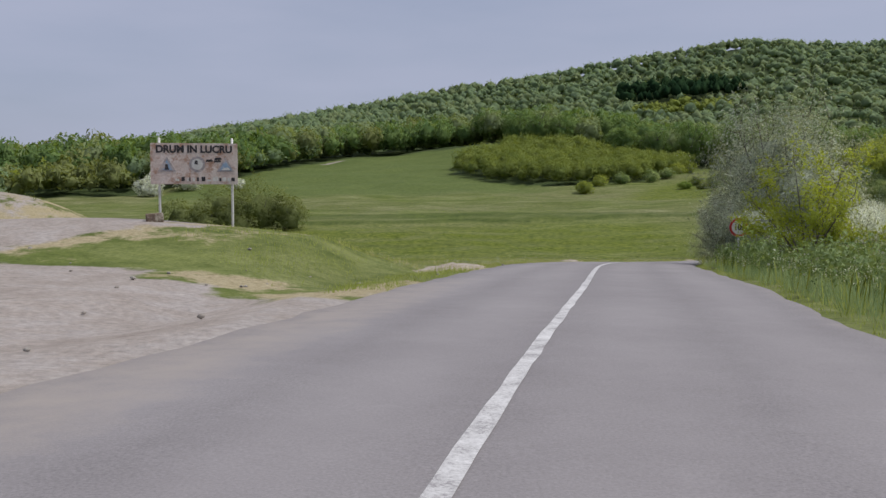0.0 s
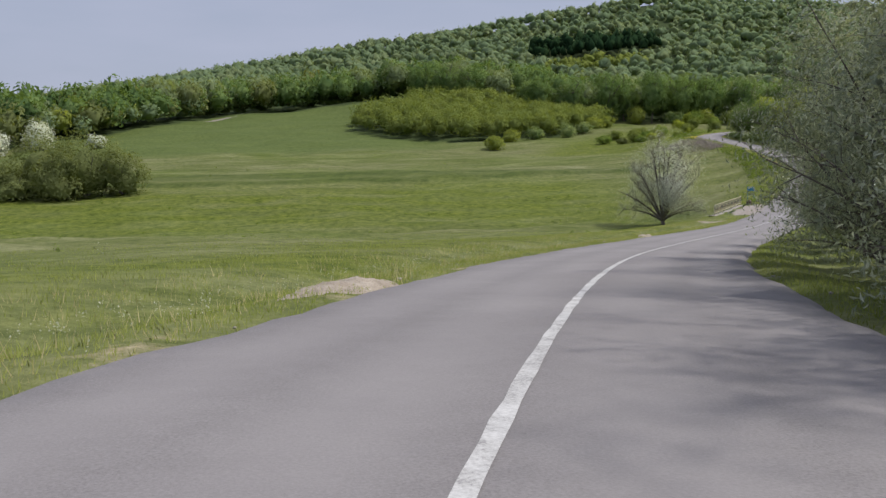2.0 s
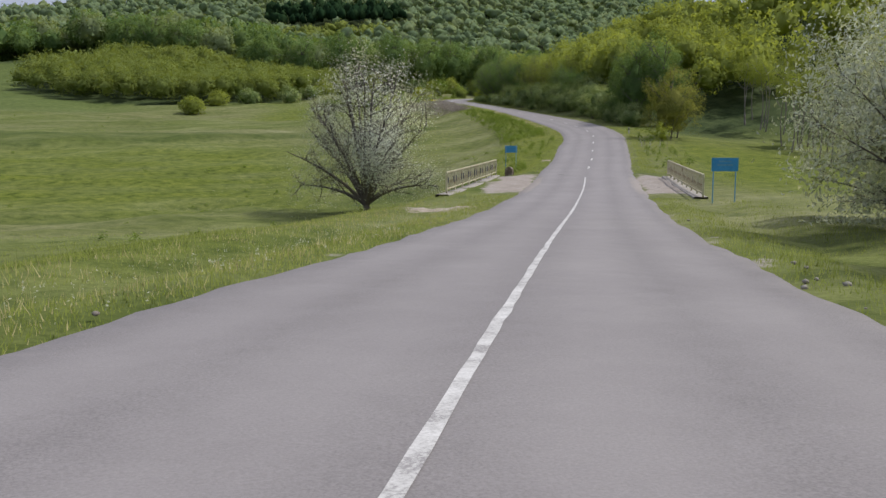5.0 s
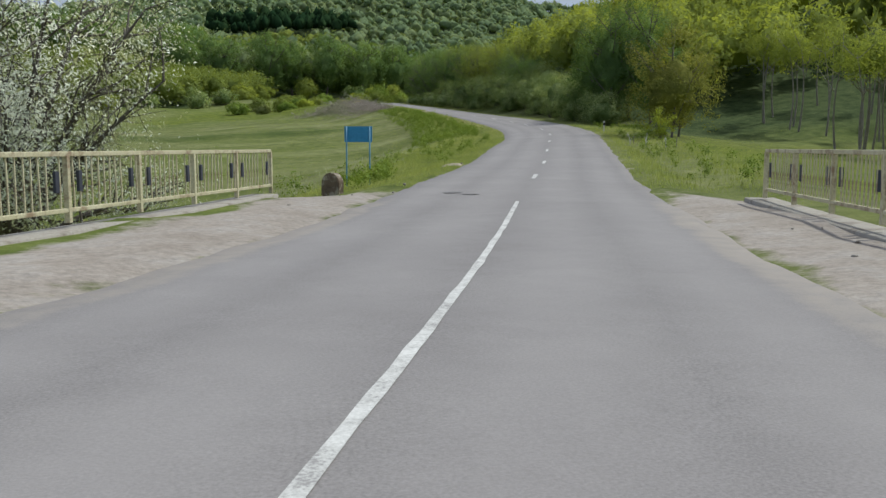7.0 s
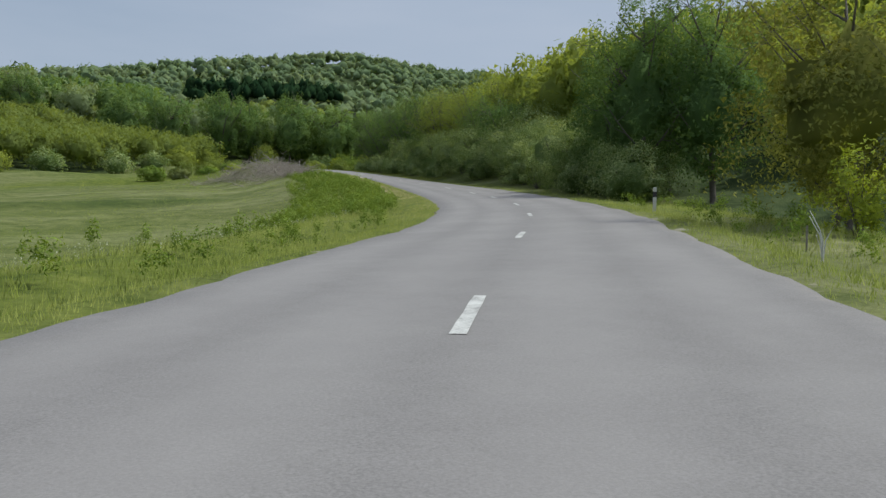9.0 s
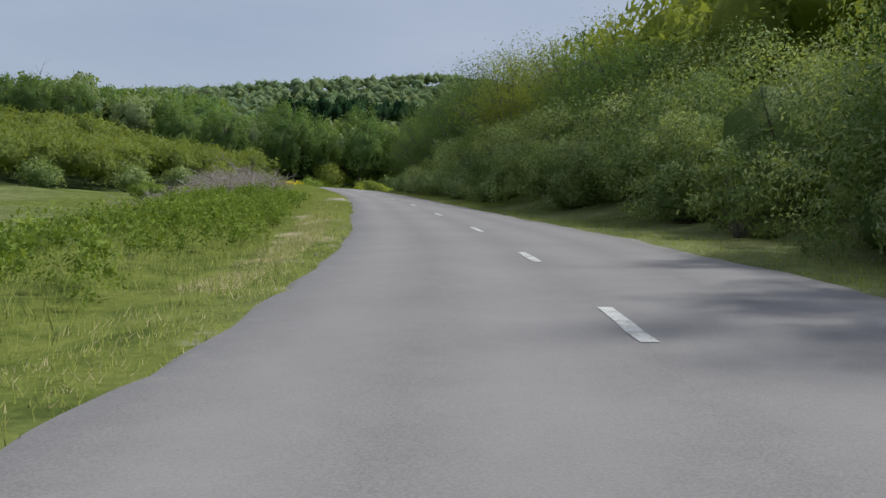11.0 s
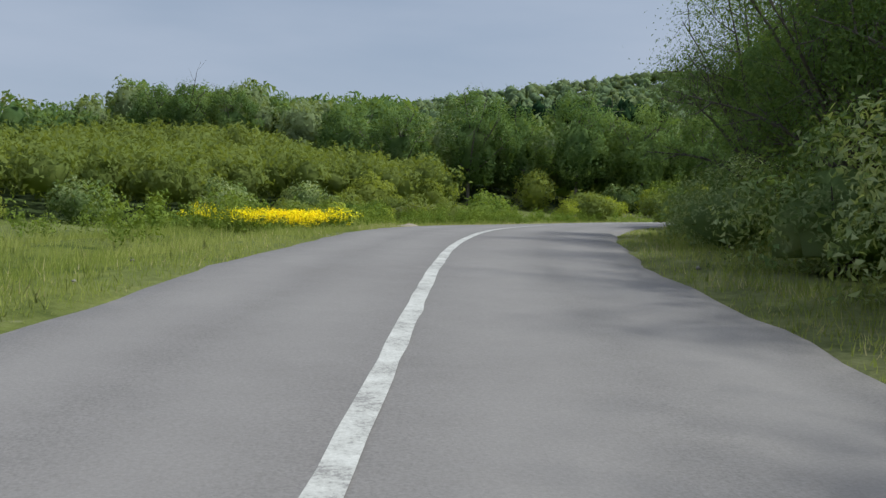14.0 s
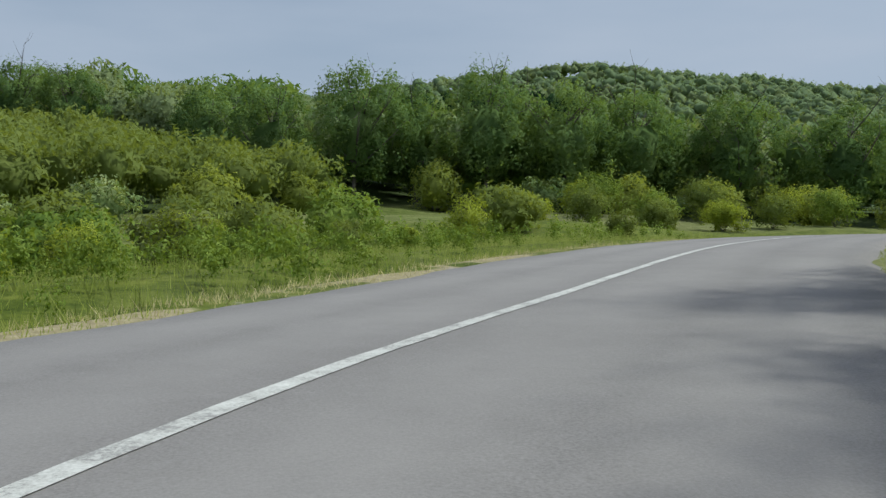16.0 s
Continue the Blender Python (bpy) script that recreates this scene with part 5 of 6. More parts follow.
def seed_heads(name, n, s0, s1, side, d0, d1, h0, h1, label, head_size=0.015):
    """Stalks that end in a pale feathery head."""
    s, off = verge_points(n, s0, s1, d0, d1, 1.2)
    x, y = on_road(s, side * (half_width(s, side) + off))
    keep = (wobble(x, y, 3.0, 1.1) + rng.normal(0, 0.4, n)) > 0.1
    keep &= ~((np.abs(s - 144) < 10.5) & (off < 2.6)) & ~((side < 0) & (s < 16))
    x, y = x[keep], y[keep]
    z, h = height(x, y) - 0.02, rng.uniform(h0, h1, len(x))
    stalk = blades_np(x, y, z, h * 0.8, np.full(len(x), 0.006), 0.2)
    tip = np.c_[x, y, z + h * 0.8]
    k = 3
    q = np.repeat(tip, k, 0) + rng.normal(0, 0.012, (len(tip) * k, 3)) + np.c_[np.zeros((len(tip) * k, 2)), np.tile(np.linspace(0, 0.07, k), len(tip))]
    head = cards(rng, q, np.tile([0.2, -0.4, 0.6], (len(q), 1)), head_size, slim=0.7)
    tagged(ob_np(name, *stalk, M_GRASS), label, "grass", kind="stuff")
    return tagged(ob_np(name, *head, M_BLOOM), label, "grass", kind="stuff")


GREEN = "fresh green verge grass beside the asphalt"
grass("verge_grass", 80000, 13, 135, -1, 0.05, 7.5, 0.06, 0.22, 0.012, M_GRASS, GREEN, 1.6, 0.9)
grass("verge_grass", 64000, 150, 318, -1, 0.05, 5.0, 0.07, 0.25, 0.012, M_GRASS, GREEN, 1.5, 0.9)
grass("verge_grass", 48000, 4, 132, 1, 0.05, 5.0, 0.06, 0.22, 0.013, M_GRASS, GREEN, 1.5, 0.9)
grass("verge_grass", 64000, 150, 335, 1, 0.05, 5.5, 0.07, 0.25, 0.012, M_GRASS, GREEN, 1.5, 0.9)
grass("meadow_grass", 50000, 18, 135, -1, 6.0, 42, 0.08, 0.20, 0.022, M_GRASS, "long meadow grass with pale seed heads", 1.2, 0.35, taper=False)
grass("meadow_grass", 36000, 152, 300, -1, 4.5, 28, 0.09, 0.24, 0.022, M_GRASS, "long meadow grass with pale seed heads", 1.2, 0.35, taper=False)
grass("meadow_grass", 20000, 120, 215, 1, 5.0, 30, 0.08, 0.22, 0.024, M_GRASS, "long meadow grass with pale seed heads", 1.2, 0.35, taper=False)
grass("tall_grass", 11000, 156, 214, 1, 0.8, 5.0, 0.16, 0.42, 0.018, M_GRASS, "tall rank green grass on the verge", 1.0, 0.5)
grass("dry_grass", 9000, 226, 257, -1, 0.8, 1.9, 0.05, 0.13, 0.012, M_STRAW, "dry straw-coloured grass lodged along the verge", 1.0, 0.5, 2.6)
grass("verge_grass", 36000, 243, 314, -1, 0.1, 5.5, 0.12, 0.30, 0.012, M_GRASS, GREEN, 1.1, 0.9)
grass("dry_grass", 15000, 24, 130, -1, 0.15, 4.5, 0.10, 0.34, 0.011, M_STRAW, "dry straw-coloured grass stalks on the verge", 1.0, 0.1, 0.7)
grass("dry_grass", 4500, 212, 312, -1, 0.1, 3.2, 0.08, 0.24, 0.011, M_STRAW, "dry straw-coloured grass stalks on the verge", 1.0, 0.1, 0.9)
grass("dry_grass", 4000, 205, 264, -1, 0.15, 2.6, 0.06, 0.18, 0.011, M_STRAW, "dry straw-coloured grass lodged along the verge", 1.0, 0.3, 1.6)
grass("dry_grass", 6000, 300, 345, -1, 0.1, 1.6, 0.08, 0.26, 0.012, M_STRAW, "dry straw-coloured grass lodged along the verge", 1.0, 0.3, 1.0)
grass("dry_grass", 4500, 262, 330, 1, 0.1, 2.0, 0.08, 0.24, 0.010, M_STRAW, "dry straw-coloured grass stalks on the verge", 1.0, 0.1, 0.8)
grass("tall_grass", 26000, 205, 296, -1, 1.9, 6.5, 0.2, 0.5, 0.014, M_GRASS, "tall rank green grass above the ditch", 0.9, 0.45)
grass("tall_grass", 34000, 296, 356, -1, 0.8, 16, 0.2, 0.6, 0.014, M_GRASS, "tall rank green grass above the ditch", 0.9, 0.5)
grass("tall_grass", 20000, 5, 40, 1, 0.4, 5.5, 0.25, 0.6, 0.012, M_PALEWEED, "tall flowering weeds beside the road", 0.9, 0.6)
grass("tall_grass", 22000, 262, 318, 1, 0.9, 5.5, 0.15, 0.42, 0.014, M_GRASS, "tall rank green grass on the bank", 0.9, 0.6)
grass("tall_grass", 13000, 155, 206, -1, 1.2, 6.5, 0.2, 0.45, 0.014, M_GRASS, "tall rank green grass above the ditch", 0.9, 0.3)


seed_heads("seeding_grass", 3600, 22, 132, -1, 0.2, 3.2, 0.14, 0.34, "seeding grass with pale feathery heads on the verge")
seed_heads("seeding_grass", 2600, 6, 40, 1, 0.3, 5.0, 0.40, 0.75, "tall seeding grass with pale heads beside the road")
seed_heads("seeding_grass", 6500, 150, 215, -1, 3.5, 34, 0.2, 0.4, "seeding grass with pale feathery heads in the meadow", 0.022)


def weeds(name, n, s0, s1, side, d0, d1, sc0, sc1, mat, label, variants, category="weeds"):
    s, off = verge_points(n, s0, s1, d0, d1)
    x, y = on_road(s, side * (half_width(s, side) + off))
    return stuff_of(name, mat, variants, x, y, rng.uniform(sc0, sc1, n), label, category, 0.05)


weed_kinds = [crown_np(rng, 170, 0.075, 0.62, 0.80, 0.62, 20, 0.26, corners=3, reach=(0.3, 0.85)) for _ in range(5)]
bloom_kinds = [cards(rng, np.c_[rng.normal(0, 0.4, 18), rng.normal(0, 0.4, 18), rng.uniform(0.55, 1.15, 18)], rng.normal(0, 1, (18, 3)), 0.045) for _ in range(5)]
weeds("broadleaf_weeds", 460, 206, 248, -1, 2.4, 8.5, 0.32, 0.75, M_WEED, "leafy nettles and dwarf elder by the ditch", weed_kinds)
weeds("broadleaf_weeds", 230, 238, 263, -1, 2.3, 7.5, 0.3, 0.62, M_WEED, "low leafy green weeds above the ditch", weed_kinds)
weeds("broadleaf_weeds", 90, 292, 330, -1, 2.6, 8.0, 0.4, 0.9, M_WEED, "leafy green weeds beside the road", weed_kinds)
weeds("broadleaf_weeds", 240, 4, 36, 1, 0.9, 5.5, 0.4, 0.85, M_PALEWEED, "leafy grey-green weeds coming into flower beside the road", weed_kinds)
weeds("broadleaf_weeds", 190, 298, 348, -1, 1.8, 7.0, 0.3, 0.75, M_WEED, "lush green nettles above the bend", weed_kinds)
weeds("broadleaf_weeds", 110, 262, 318, 1, 2.0, 6.5, 0.5, 1.1, M_HEDGE, "leafy weeds on the shaded bank", weed_kinds)
weeds("broadleaf_weeds", 60, 150, 205, -1, 1.4, 6.0, 0.35, 0.7, M_WEED, "leafy weeds beside the road", weed_kinds)
weeds("broadleaf_weeds", 16, 155.5, 159.5, -1, 1.6, 2.9, 0.4, 0.6, M_WEED, "broad dock leaves round the foot of a sign", weed_kinds)
weeds("broadleaf_weeds", 80, 156, 215, 1, 1.5, 5.0, 0.22, 0.6, M_WEED, "leafy weeds beside the road", weed_kinds)
weeds("white_flowers", 100, 4, 36, 1, 0.8, 5.0, 0.45, 0.8, M_BLOOM, "small whitish flower heads above the weeds", bloom_kinds, "wild flowers")
weeds("white_flowers", 16, 24, 70, -1, 2.0, 16, 0.3, 0.45, M_BLOOM, "small pale flower heads in the meadow", bloom_kinds, "wild flowers")
# scattered low tufts over the far meadow
x, y = rng.uniform(-90, 75, 2000), np.r_[rng.uniform(60, 330, 600), rng.normal(165, 26, 1400)]
s_, d_, _ = road_coords(x, y)
ok = (d_ < -12) & (wobble(x, y, 30, 0.2) + rng.normal(0, 0.4, 2000) > 0.6)
stuff_of("meadow_tufts", M_WEED, weed_kinds, x[ok], y[ok], rng.uniform(0.3, 0.85, ok.sum()), "low dark tufts of weeds dotting the meadow", "weeds", 0.2, (0.4, 0.8))


# ================= earth mounds, stones, brushwood =================
def heap(name, s0, s1, d0, d1, h, label, seed):
    """An irregular low heap lying between s0..s1 along and d0..d1 across the road."""
    g = np.random.default_rng(seed)
    nu, nv = 36, 18
    u, v = np.meshgrid(np.linspace(0, 1, nu), np.linspace(0, 1, nv), indexing="ij")
    s, d = s0 + (s1 - s0) * u.ravel(), d0 + (d1 - d0) * v.ravel()
    x, y = on_road(s, d)
    r = np.sqrt(((u.ravel() - 0.5) * 2) ** 2 + ((v.ravel() - 0.5) * 2) ** 2)
    lift = np.clip(1 - r ** 2.2 * (1 + 0.25 * wobble(x, y, 2.4, seed)), 0, 1)
    z = height(x, y) - 0.12 + (h + 0.12) * lift * (0.85 + 0.25 * wobble(x, y, 1.1, seed)) + g.normal(0, 0.012, len(x))
    i, j = np.meshgrid(np.arange(nu - 1), np.arange(nv - 1), indexing="ij")
    q = np.stack([i * nv + j, i * nv + j + 1, (i + 1) * nv + j + 1, (i + 1) * nv + j], -1).reshape(-1, 4)
    o = ob_np(name, np.c_[x, y, z], q, M_SAND, smooth=True)
    return tagged(o, label, "earth mound", "earth mounds along the verge")


heap("earth_mound", 24.0, 28.0, -6.2, -3.0, 0.2, "low mound of pale sandy earth at the road edge", 1)
heap("earth_mound", 47.8, 51.4, -5.0, -3.0, 0.14, "low mound of pale sandy earth at the road edge", 2)
heap("earth_mound", 86.0, 88.4, -4.2, -3.0, 0.15, "small pale heap of gravel at the road edge", 3)
heap("earth_mound", 167.0, 169.2, -4.6, -3.2, 0.08, "small pale heap of gravel at the road edge", 4)
heap("earth_mound", 258.0, 261.0, -4.6, -2.6, 0.10, "pale sandy earth spilled over the verge", 5)
heap("earth_mound", 306.0, 309.4, -4.4, -3.0, 0.08, "pale sandy earth spilled over the verge", 6)
heap("earth_mound", 122.5, 127.5, -7.4, -3.6, 0.10, "bare trodden earth beside the bridge end", 7)


def rock_np(g, r):
    bm = bmesh.new()
    bmesh.ops.create_icosphere(bm, subdivisions=1, radius=1)
    v = np.array([w.co[:] for w in bm.verts])
    f = np.array([[w.index for w in p.verts] for p in bm.faces])
    bm.free()
    return v * (1 + g.normal(0, 0.16, (len(v), 1))) * np.array([1, 0.8, 0.6]) * r, f


g = np.random.default_rng(31)
bits = []
for _ in range(260):
    if _ < 150:
        x, y = g.uniform(-22, -1), g.uniform(-5, 27)
    else:
        s, d = g.uniform(15, 310), g.choice([-1, 1]) * g.uniform(3.15, 3.8)
        if 134 < s < 151:
            d *= 1.3
        x, y = (float(q[0]) for q in on_road(s, d))
    v, f = rock_np(g, g.uniform(0.02, 0.065))
    bits.append((v + np.array([x, y, place(x, y)[2] + 0.01]), f))
v, f = join_np(bits)
tagged(ob_np("loose_stones", v, f, M_CONCRETE), "loose pale stones strewn on gravel and verge", "stones", kind="stuff")

# cut branches heaped beside the climb
pile = anchor("brush_pile", Matrix.Identity(4))
tagged(pile, "long heap of grey cut branches beside the road", "brush pile")
g = np.random.default_rng(37)


def branch(g, s, d, ln, r, up, n=6, sides=5, lift=1.0):
    x, y = (float(q[0]) for q in on_road(s, d))
    high = lift * max(0.22, 1 - abs(s - 285) / 15) * max(0.3, 1 - abs(d + 10.5) / 6.5)
    b = np.array([x, y, place(x, y)[2] + g.uniform(0, 2.1) * high])
    a = g.uniform(0, 6.28)
    dr = np.array([math.cos(a), math.sin(a), up])
    dr /= np.linalg.norm(dr)
    k = g.normal(0, 0.10, (n, 3)).cumsum(0) * ln * 0.5
    pts = [b + dr * ln * t + k[i] * t for i, t in enumerate(np.linspace(0, 1, n))]
    for q in pts:
        q[2] = max(q[2], b[2] - 0.3)
    return tube_np(pts, np.linspace(r, r * 0.3, n), sides), pts


def pile_spot(g):
    s = 289 - 22 * g.uniform(0, 1) ** 1.1
    return s, -6.6 - 1.2 * max(0.0, s - 284) - abs(g.normal(0, 3.0))


for i in range(170):
    s, d = pile_spot(g)
    thick = g.uniform(0.018, 0.055)
    (v, f), pts = branch(g, s, d, g.uniform(0.9, 1.7) + 18 * thick, thick, g.uniform(0.0, 0.55), 7)
    side_shoots = []
    for k in range(3):
        q = pts[g.integers(2, 6)]
        e = g.normal(0, 1, 3) * np.array([1, 1, 0.7]) + np.array([0, 0, 0.4])
        e = e / np.linalg.norm(e) * g.uniform(0.4, 1.0)
        side_shoots.append(tube_np([q, q + e * 0.5 + g.normal(0, 0.04, 3), q + e], [thick * 0.5, thick * 0.35, thick * 0.15], 4))
    v, f = join_np([(v, f)] + side_shoots)
    ob_np("branch", v, f, M_PALEWOOD if i % 3 else M_DEADWOOD, pile, True)
twigs = []
for i in range(4200):
    s, d = pile_spot(g)
    (v, f), pts = branch(g, s, d, g.uniform(0.6, 1.7), g.uniform(0.006, 0.014), g.uniform(0.0, 0.6), 4, 3, 0.85)
    twigs.append((v, f))
v, f = join_np(twigs)
tagged(ob_np("twig_tangle", v, f, M_DEADWOOD, pile, True), "tangle of grey-brown twigs", kind="stuff")

# yellow flowers past the heap
flower = []
for k in range(3):
    e = anchor("yellow_flower", pose(*spot(300.4 + 1.2 * k, -6.2 + 0.3 * k)))
    g = np.random.default_rng(300 + k)
    n = 60
    st = [tube_np([(a, b, -0.05), (a * 1.2, b * 1.2, 0.2), (a * 1.4, b * 1.4, c)], [0.006, 0.005, 0.003], 4) for a, b, c in zip(g.normal(0, 0.22, n), g.normal(0, 0.22, n), g.uniform(0.34, 0.62, n))]
    v, f = join_np(st)
    tagged(ob_np("stalk", v, f, M_WEED, e), kind="stuff")
    p = np.array([q[0][-2] for q in st]) + g.normal(0, 0.02, (n, 3))
    p = np.repeat(p, 9, 0) + g.normal(0, 0.05, (n * 9, 3))
    v, f = cards(g, p, np.tile([0, 0, 1.0], (n * 9, 1)), 0.024)
    ob_np("blossom", v, f, M_YELLOW, e, label="bright yellow flower heads")
    q = np.c_[g.normal(0, 0.28, 120), g.normal(0, 0.28, 120), g.uniform(0.05, 0.34, 120)]
    v, f = cards(g, q, g.normal(0, 1, (120, 3)), 0.07)
    ob_np("foliage", v, f, M_WEED, e)
    flower.append(tagged(e, "clump of bright yellow roadside flowers", "wild flowers", "yellow flower clumps"))
g = np.random.default_rng(310)
for k in range(30):
    u = g.uniform(0, 1)
    copy_thing(flower[k % 3], pose(*spot(300.3 + 2.6 * u + g.normal(0, 0.25), -6.3 + 0.95 * u + g.normal(0, 0.3)), 0, 0, g.uniform(0, 360)))
for k in range(2):
    copy_thing(flower[k % 3], pose(*spot(299.4 + g.normal(0, 0.4), -7.2 + g.normal(0, 0.4)), 0, 0, g.uniform(0, 360)))

# ================= bridge =================
def edge_beam(side):
    s = np.linspace(132.6, 150.5, 14)
    prof = [(-0.3, 0.02), (0.3, 0.02), (0.33, 0.0), (0.33, -1.6), (-0.33, -1.6), (-0.33, 0.0)]
    verts = []
    off = np.interp(s, [132, 151], [6.75, 6.15]) if side < 0 else np.interp(s, [132, 151], [5.55, 5.35])
    for si, oi in zip(s, off):
        for a, b in prof:
            x, y = on_road(si, side * oi + a)
            verts.append((float(x[0]), float(y[0]), float(np.interp(si, LS, LINE[:, 2])) + b))
    m, k = len(s), len(prof)
    q = [(i * k + j, i * k + (j + 1) % k, (i + 1) * k + (j + 1) % k, (i + 1) * k + j) for i in range(m - 1) for j in range(k)]
    return tagged(ob_np("bridge_edge", verts, q, M_CONCRETE), "weathered concrete edge beam of the small bridge", "bridge", kind="structure")


edge_beam(-1)
edge_beam(1)


def railing(side):
    """A painted steel railing: posts, two rails, uprights, dark name plates."""
    (x0, y0), (x1, y1) = ((on_road(133.8, -6.72), on_road(150.9, -6.16)) if side < 0 else (on_road(131.9, 5.55), on_road(150.0, 5.36)))
    a, b = np.array([x0[0], y0[0]]), np.array([x1[0], y1[0]])
    za, zb = (np.interp(133 if side < 0 else 132, LS, LINE[:, 2]) + 0.1, np.interp(150.4, LS, LINE[:, 2]) + 0.1)
    ln = float(np.hypot(*(b - a)))
    m = Matrix.LocRotScale(Vector((a[0], a[1], za)), Euler((0, -math.atan2(zb - za, ln), math.atan2(b[1] - a[1], b[0] - a[0]))), None)
    e = anchor("bridge_railing", m)
    part("top_rail", box_bm((ln, 0.075, 0.075), (ln / 2, 0, 0.96), 0.012), M_RAIL, e)
    part("bottom_rail", box_bm((ln, 0.065, 0.065), (ln / 2, 0, 0.12), 0.012), M_RAIL, e)
    n = 9
    for i in range(n):
        part("post", box_bm((0.08, 0.09, 1.02), (i * ln / (n - 1), 0, 0.44), 0.01), M_RAIL, e)
    bar = box_bm((0.024, 0.024, 0.80), (0, 0, 0), 0.004)
    me = bpy.data.meshes.new("baluster")
    bar.to_mesh(me)
    bar.free()
    me.materials.append(M_RAIL)
    cnt = int(ln / 0.17)
    gg = np.random.default_rng(3 + side)
    for i in range(1, cnt):
        if i % (cnt // 8) == 0:
            continue
        o = new("baluster", me)
        o.parent = e
        o.matrix_basis = pose(i * ln / cnt, gg.normal(0, 0.004), 0.54, gg.normal(0, 0.8), gg.normal(0, 0.8), 0)
    for i in range(n - 1):
        for k in (0.14, 0.86):
            part("plate", box_bm((0.09, 0.05, 0.32), ((i + k) * ln / (n - 1), -0.02, 0.55), 0.006), M_RAILDARK, e, "small dark blue painted plate")
    return tagged(e, "chalky yellow steel railing along the bridge edge", "railing", "bridge railings")


railing(-1)
railing(1)

# roadside milestone
bm = bmesh.new()
pts = [(-0.26, -0.1), (-0.26, 0.36)] + [(-0.26 * math.cos(t), 0.36 + 0.27 * math.sin(t)) for t in np.linspace(0.15, math.pi - 0.15, 11)] + [(0.26, 0.36), (0.26, -0.1)]
fr = [bm.verts.new((x, -0.13, z)) for x, z in pts]
bm.faces.new(fr)
ex = bmesh.ops.extrude_face_region(bm, geom=list(bm.faces))
bmesh.ops.translate(bm, vec=(0, 0.26, 0), verts=[q for q in ex["geom"] if isinstance(q, bmesh.types.BMVert)])
bmesh.ops.recalc_face_normals(bm, faces=bm.faces)
bmesh.ops.bevel(bm, geom=list(bm.edges), offset=0.02, segments=2, affect="EDGES")
stone = part("milestone", bm, M_STONE)
stone.matrix_basis = pose(*spot(154.8, -5.65), 0, 2, heading(153) - 18)
stone.matrix_basis = stone.matrix_basis @ Matrix.Scale(1.15, 4)
tagged(stone, "round-topped weathered brown stone kilometre marker in the grass", "milestone")

# ================= signs =================
def tube_ob(name, p0, p1, r, mat, parent, sides=10, label=""):
    v, f = tube_np([p0, (np.array(p0) + np.array(p1)) / 2, p1], [r, r, r], sides)
    n = len(v)
    me = bpy.data.meshes.new(name)
    me.from_pydata([tuple(q) for q in v], [], [tuple(q) for q in f] + [tuple(range(n - sides, n))])
    for p in me.polygons:
        p.use_smooth = len(p.vertices) == 4
    me.materials.append(mat)
    o = new(name, me)
    o.parent = parent
    return tagged(o, label)


def text_ob(name, words, size, at, mat, parent, squash=1.0, bold=0.0):
    cu = bpy.data.curves.new(name, "FONT")
    cu.body, cu.size, cu.align_x, cu.align_y, cu.extrude, cu.offset = words, size, "CENTER", "CENTER", 0.003, bold
    tmp = bpy.data.objects.new(name, cu)
    me = bpy.data.meshes.new_from_object(tmp)
    bpy.data.objects.remove(tmp)
    bpy.data.curves.remove(cu)
    me.name = name
    me.materials.clear()
    me.materials.append(mat)
    me.transform(pose(*at, 90, 0, 0) @ Matrix.Diagonal((squash, 1, 1, 1)))
    o = new(name, me)
    o.parent = parent
    return o


def flat_shape(name, pts, y, mat, parent, label="", thick=0.004):
    bm = bmesh.new()
    bm.faces.new([bm.verts.new((a, y, b)) for a, b in pts])
    ex = bmesh.ops.extrude_face_region(bm, geom=list(bm.faces))
    bmesh.ops.translate(bm, vec=(0, -thick, 0), verts=[q for q in ex["geom"] if isinstance(q, bmesh.types.BMVert)])
    bmesh.ops.recalc_face_normals(bm, faces=bm.faces)
    return part(name, bm, mat, parent, label)


def ring_pts(cx, cz, r, n=28):
    return [(cx + r * math.cos(t), cz + r * math.sin(t)) for t in np.linspace(0, 2 * math.pi, n, endpoint=False)]


# roadworks board at the lay-by
e = anchor("roadworks_sign", pose(-6.47, 30.2, 0.26, 0, 0, 8) @ Matrix.Scale(1.06, 4))
bw, bz0, bz1 = 2.3, 1.22, 2.33
for px_, low in ((-0.93, -0.25), (1.0, -0.25)):
    tube_ob("post", (px_, 0.06, low - 0.3), (px_, 0.06, 2.48), 0.034, M_WHITE, e, label="white painted steel post")
part("board", box_bm((bw, 0.035, bz1 - bz0), (0, 0, (bz0 + bz1) / 2), 0.004), M_BOARD, e, "peeling pinkish sign board with rust stains")
text_ob("lettering", "DRUM IN LUCRU", 0.27, (0.0, -0.021, bz1 - 0.17), M_BLACK, e, 0.98, 0.012)
for cx in (-0.72, 0.83):
    flat_shape("warning_triangle", [(cx - 0.24, 1.56), (cx + 0.24, 1.56), (cx, 1.97)], -0.02, M_FADEDGREY, e, "faded triangular warning symbol")
    flat_shape("triangle_field", [(cx - 0.16, 1.60), (cx + 0.16, 1.60), (cx, 1.88)], -0.0245, M_FADEDBLUE, e, "faded blue field")
flat_shape("digging_mark", [(-0.78, 1.61), (-0.66, 1.61), (-0.70, 1.76), (-0.76, 1.76)], -0.029, M_BLACK, e)
flat_shape("heap_mark", [(0.72, 1.61), (0.96, 1.61), (0.90, 1.68), (0.78, 1.66)], -0.029, M_WHITE, e)
flat_shape("round_symbol", ring_pts(0.08, 1.76, 0.215), -0.02, M_FADEDGREY, e, "faded round prohibition symbol")
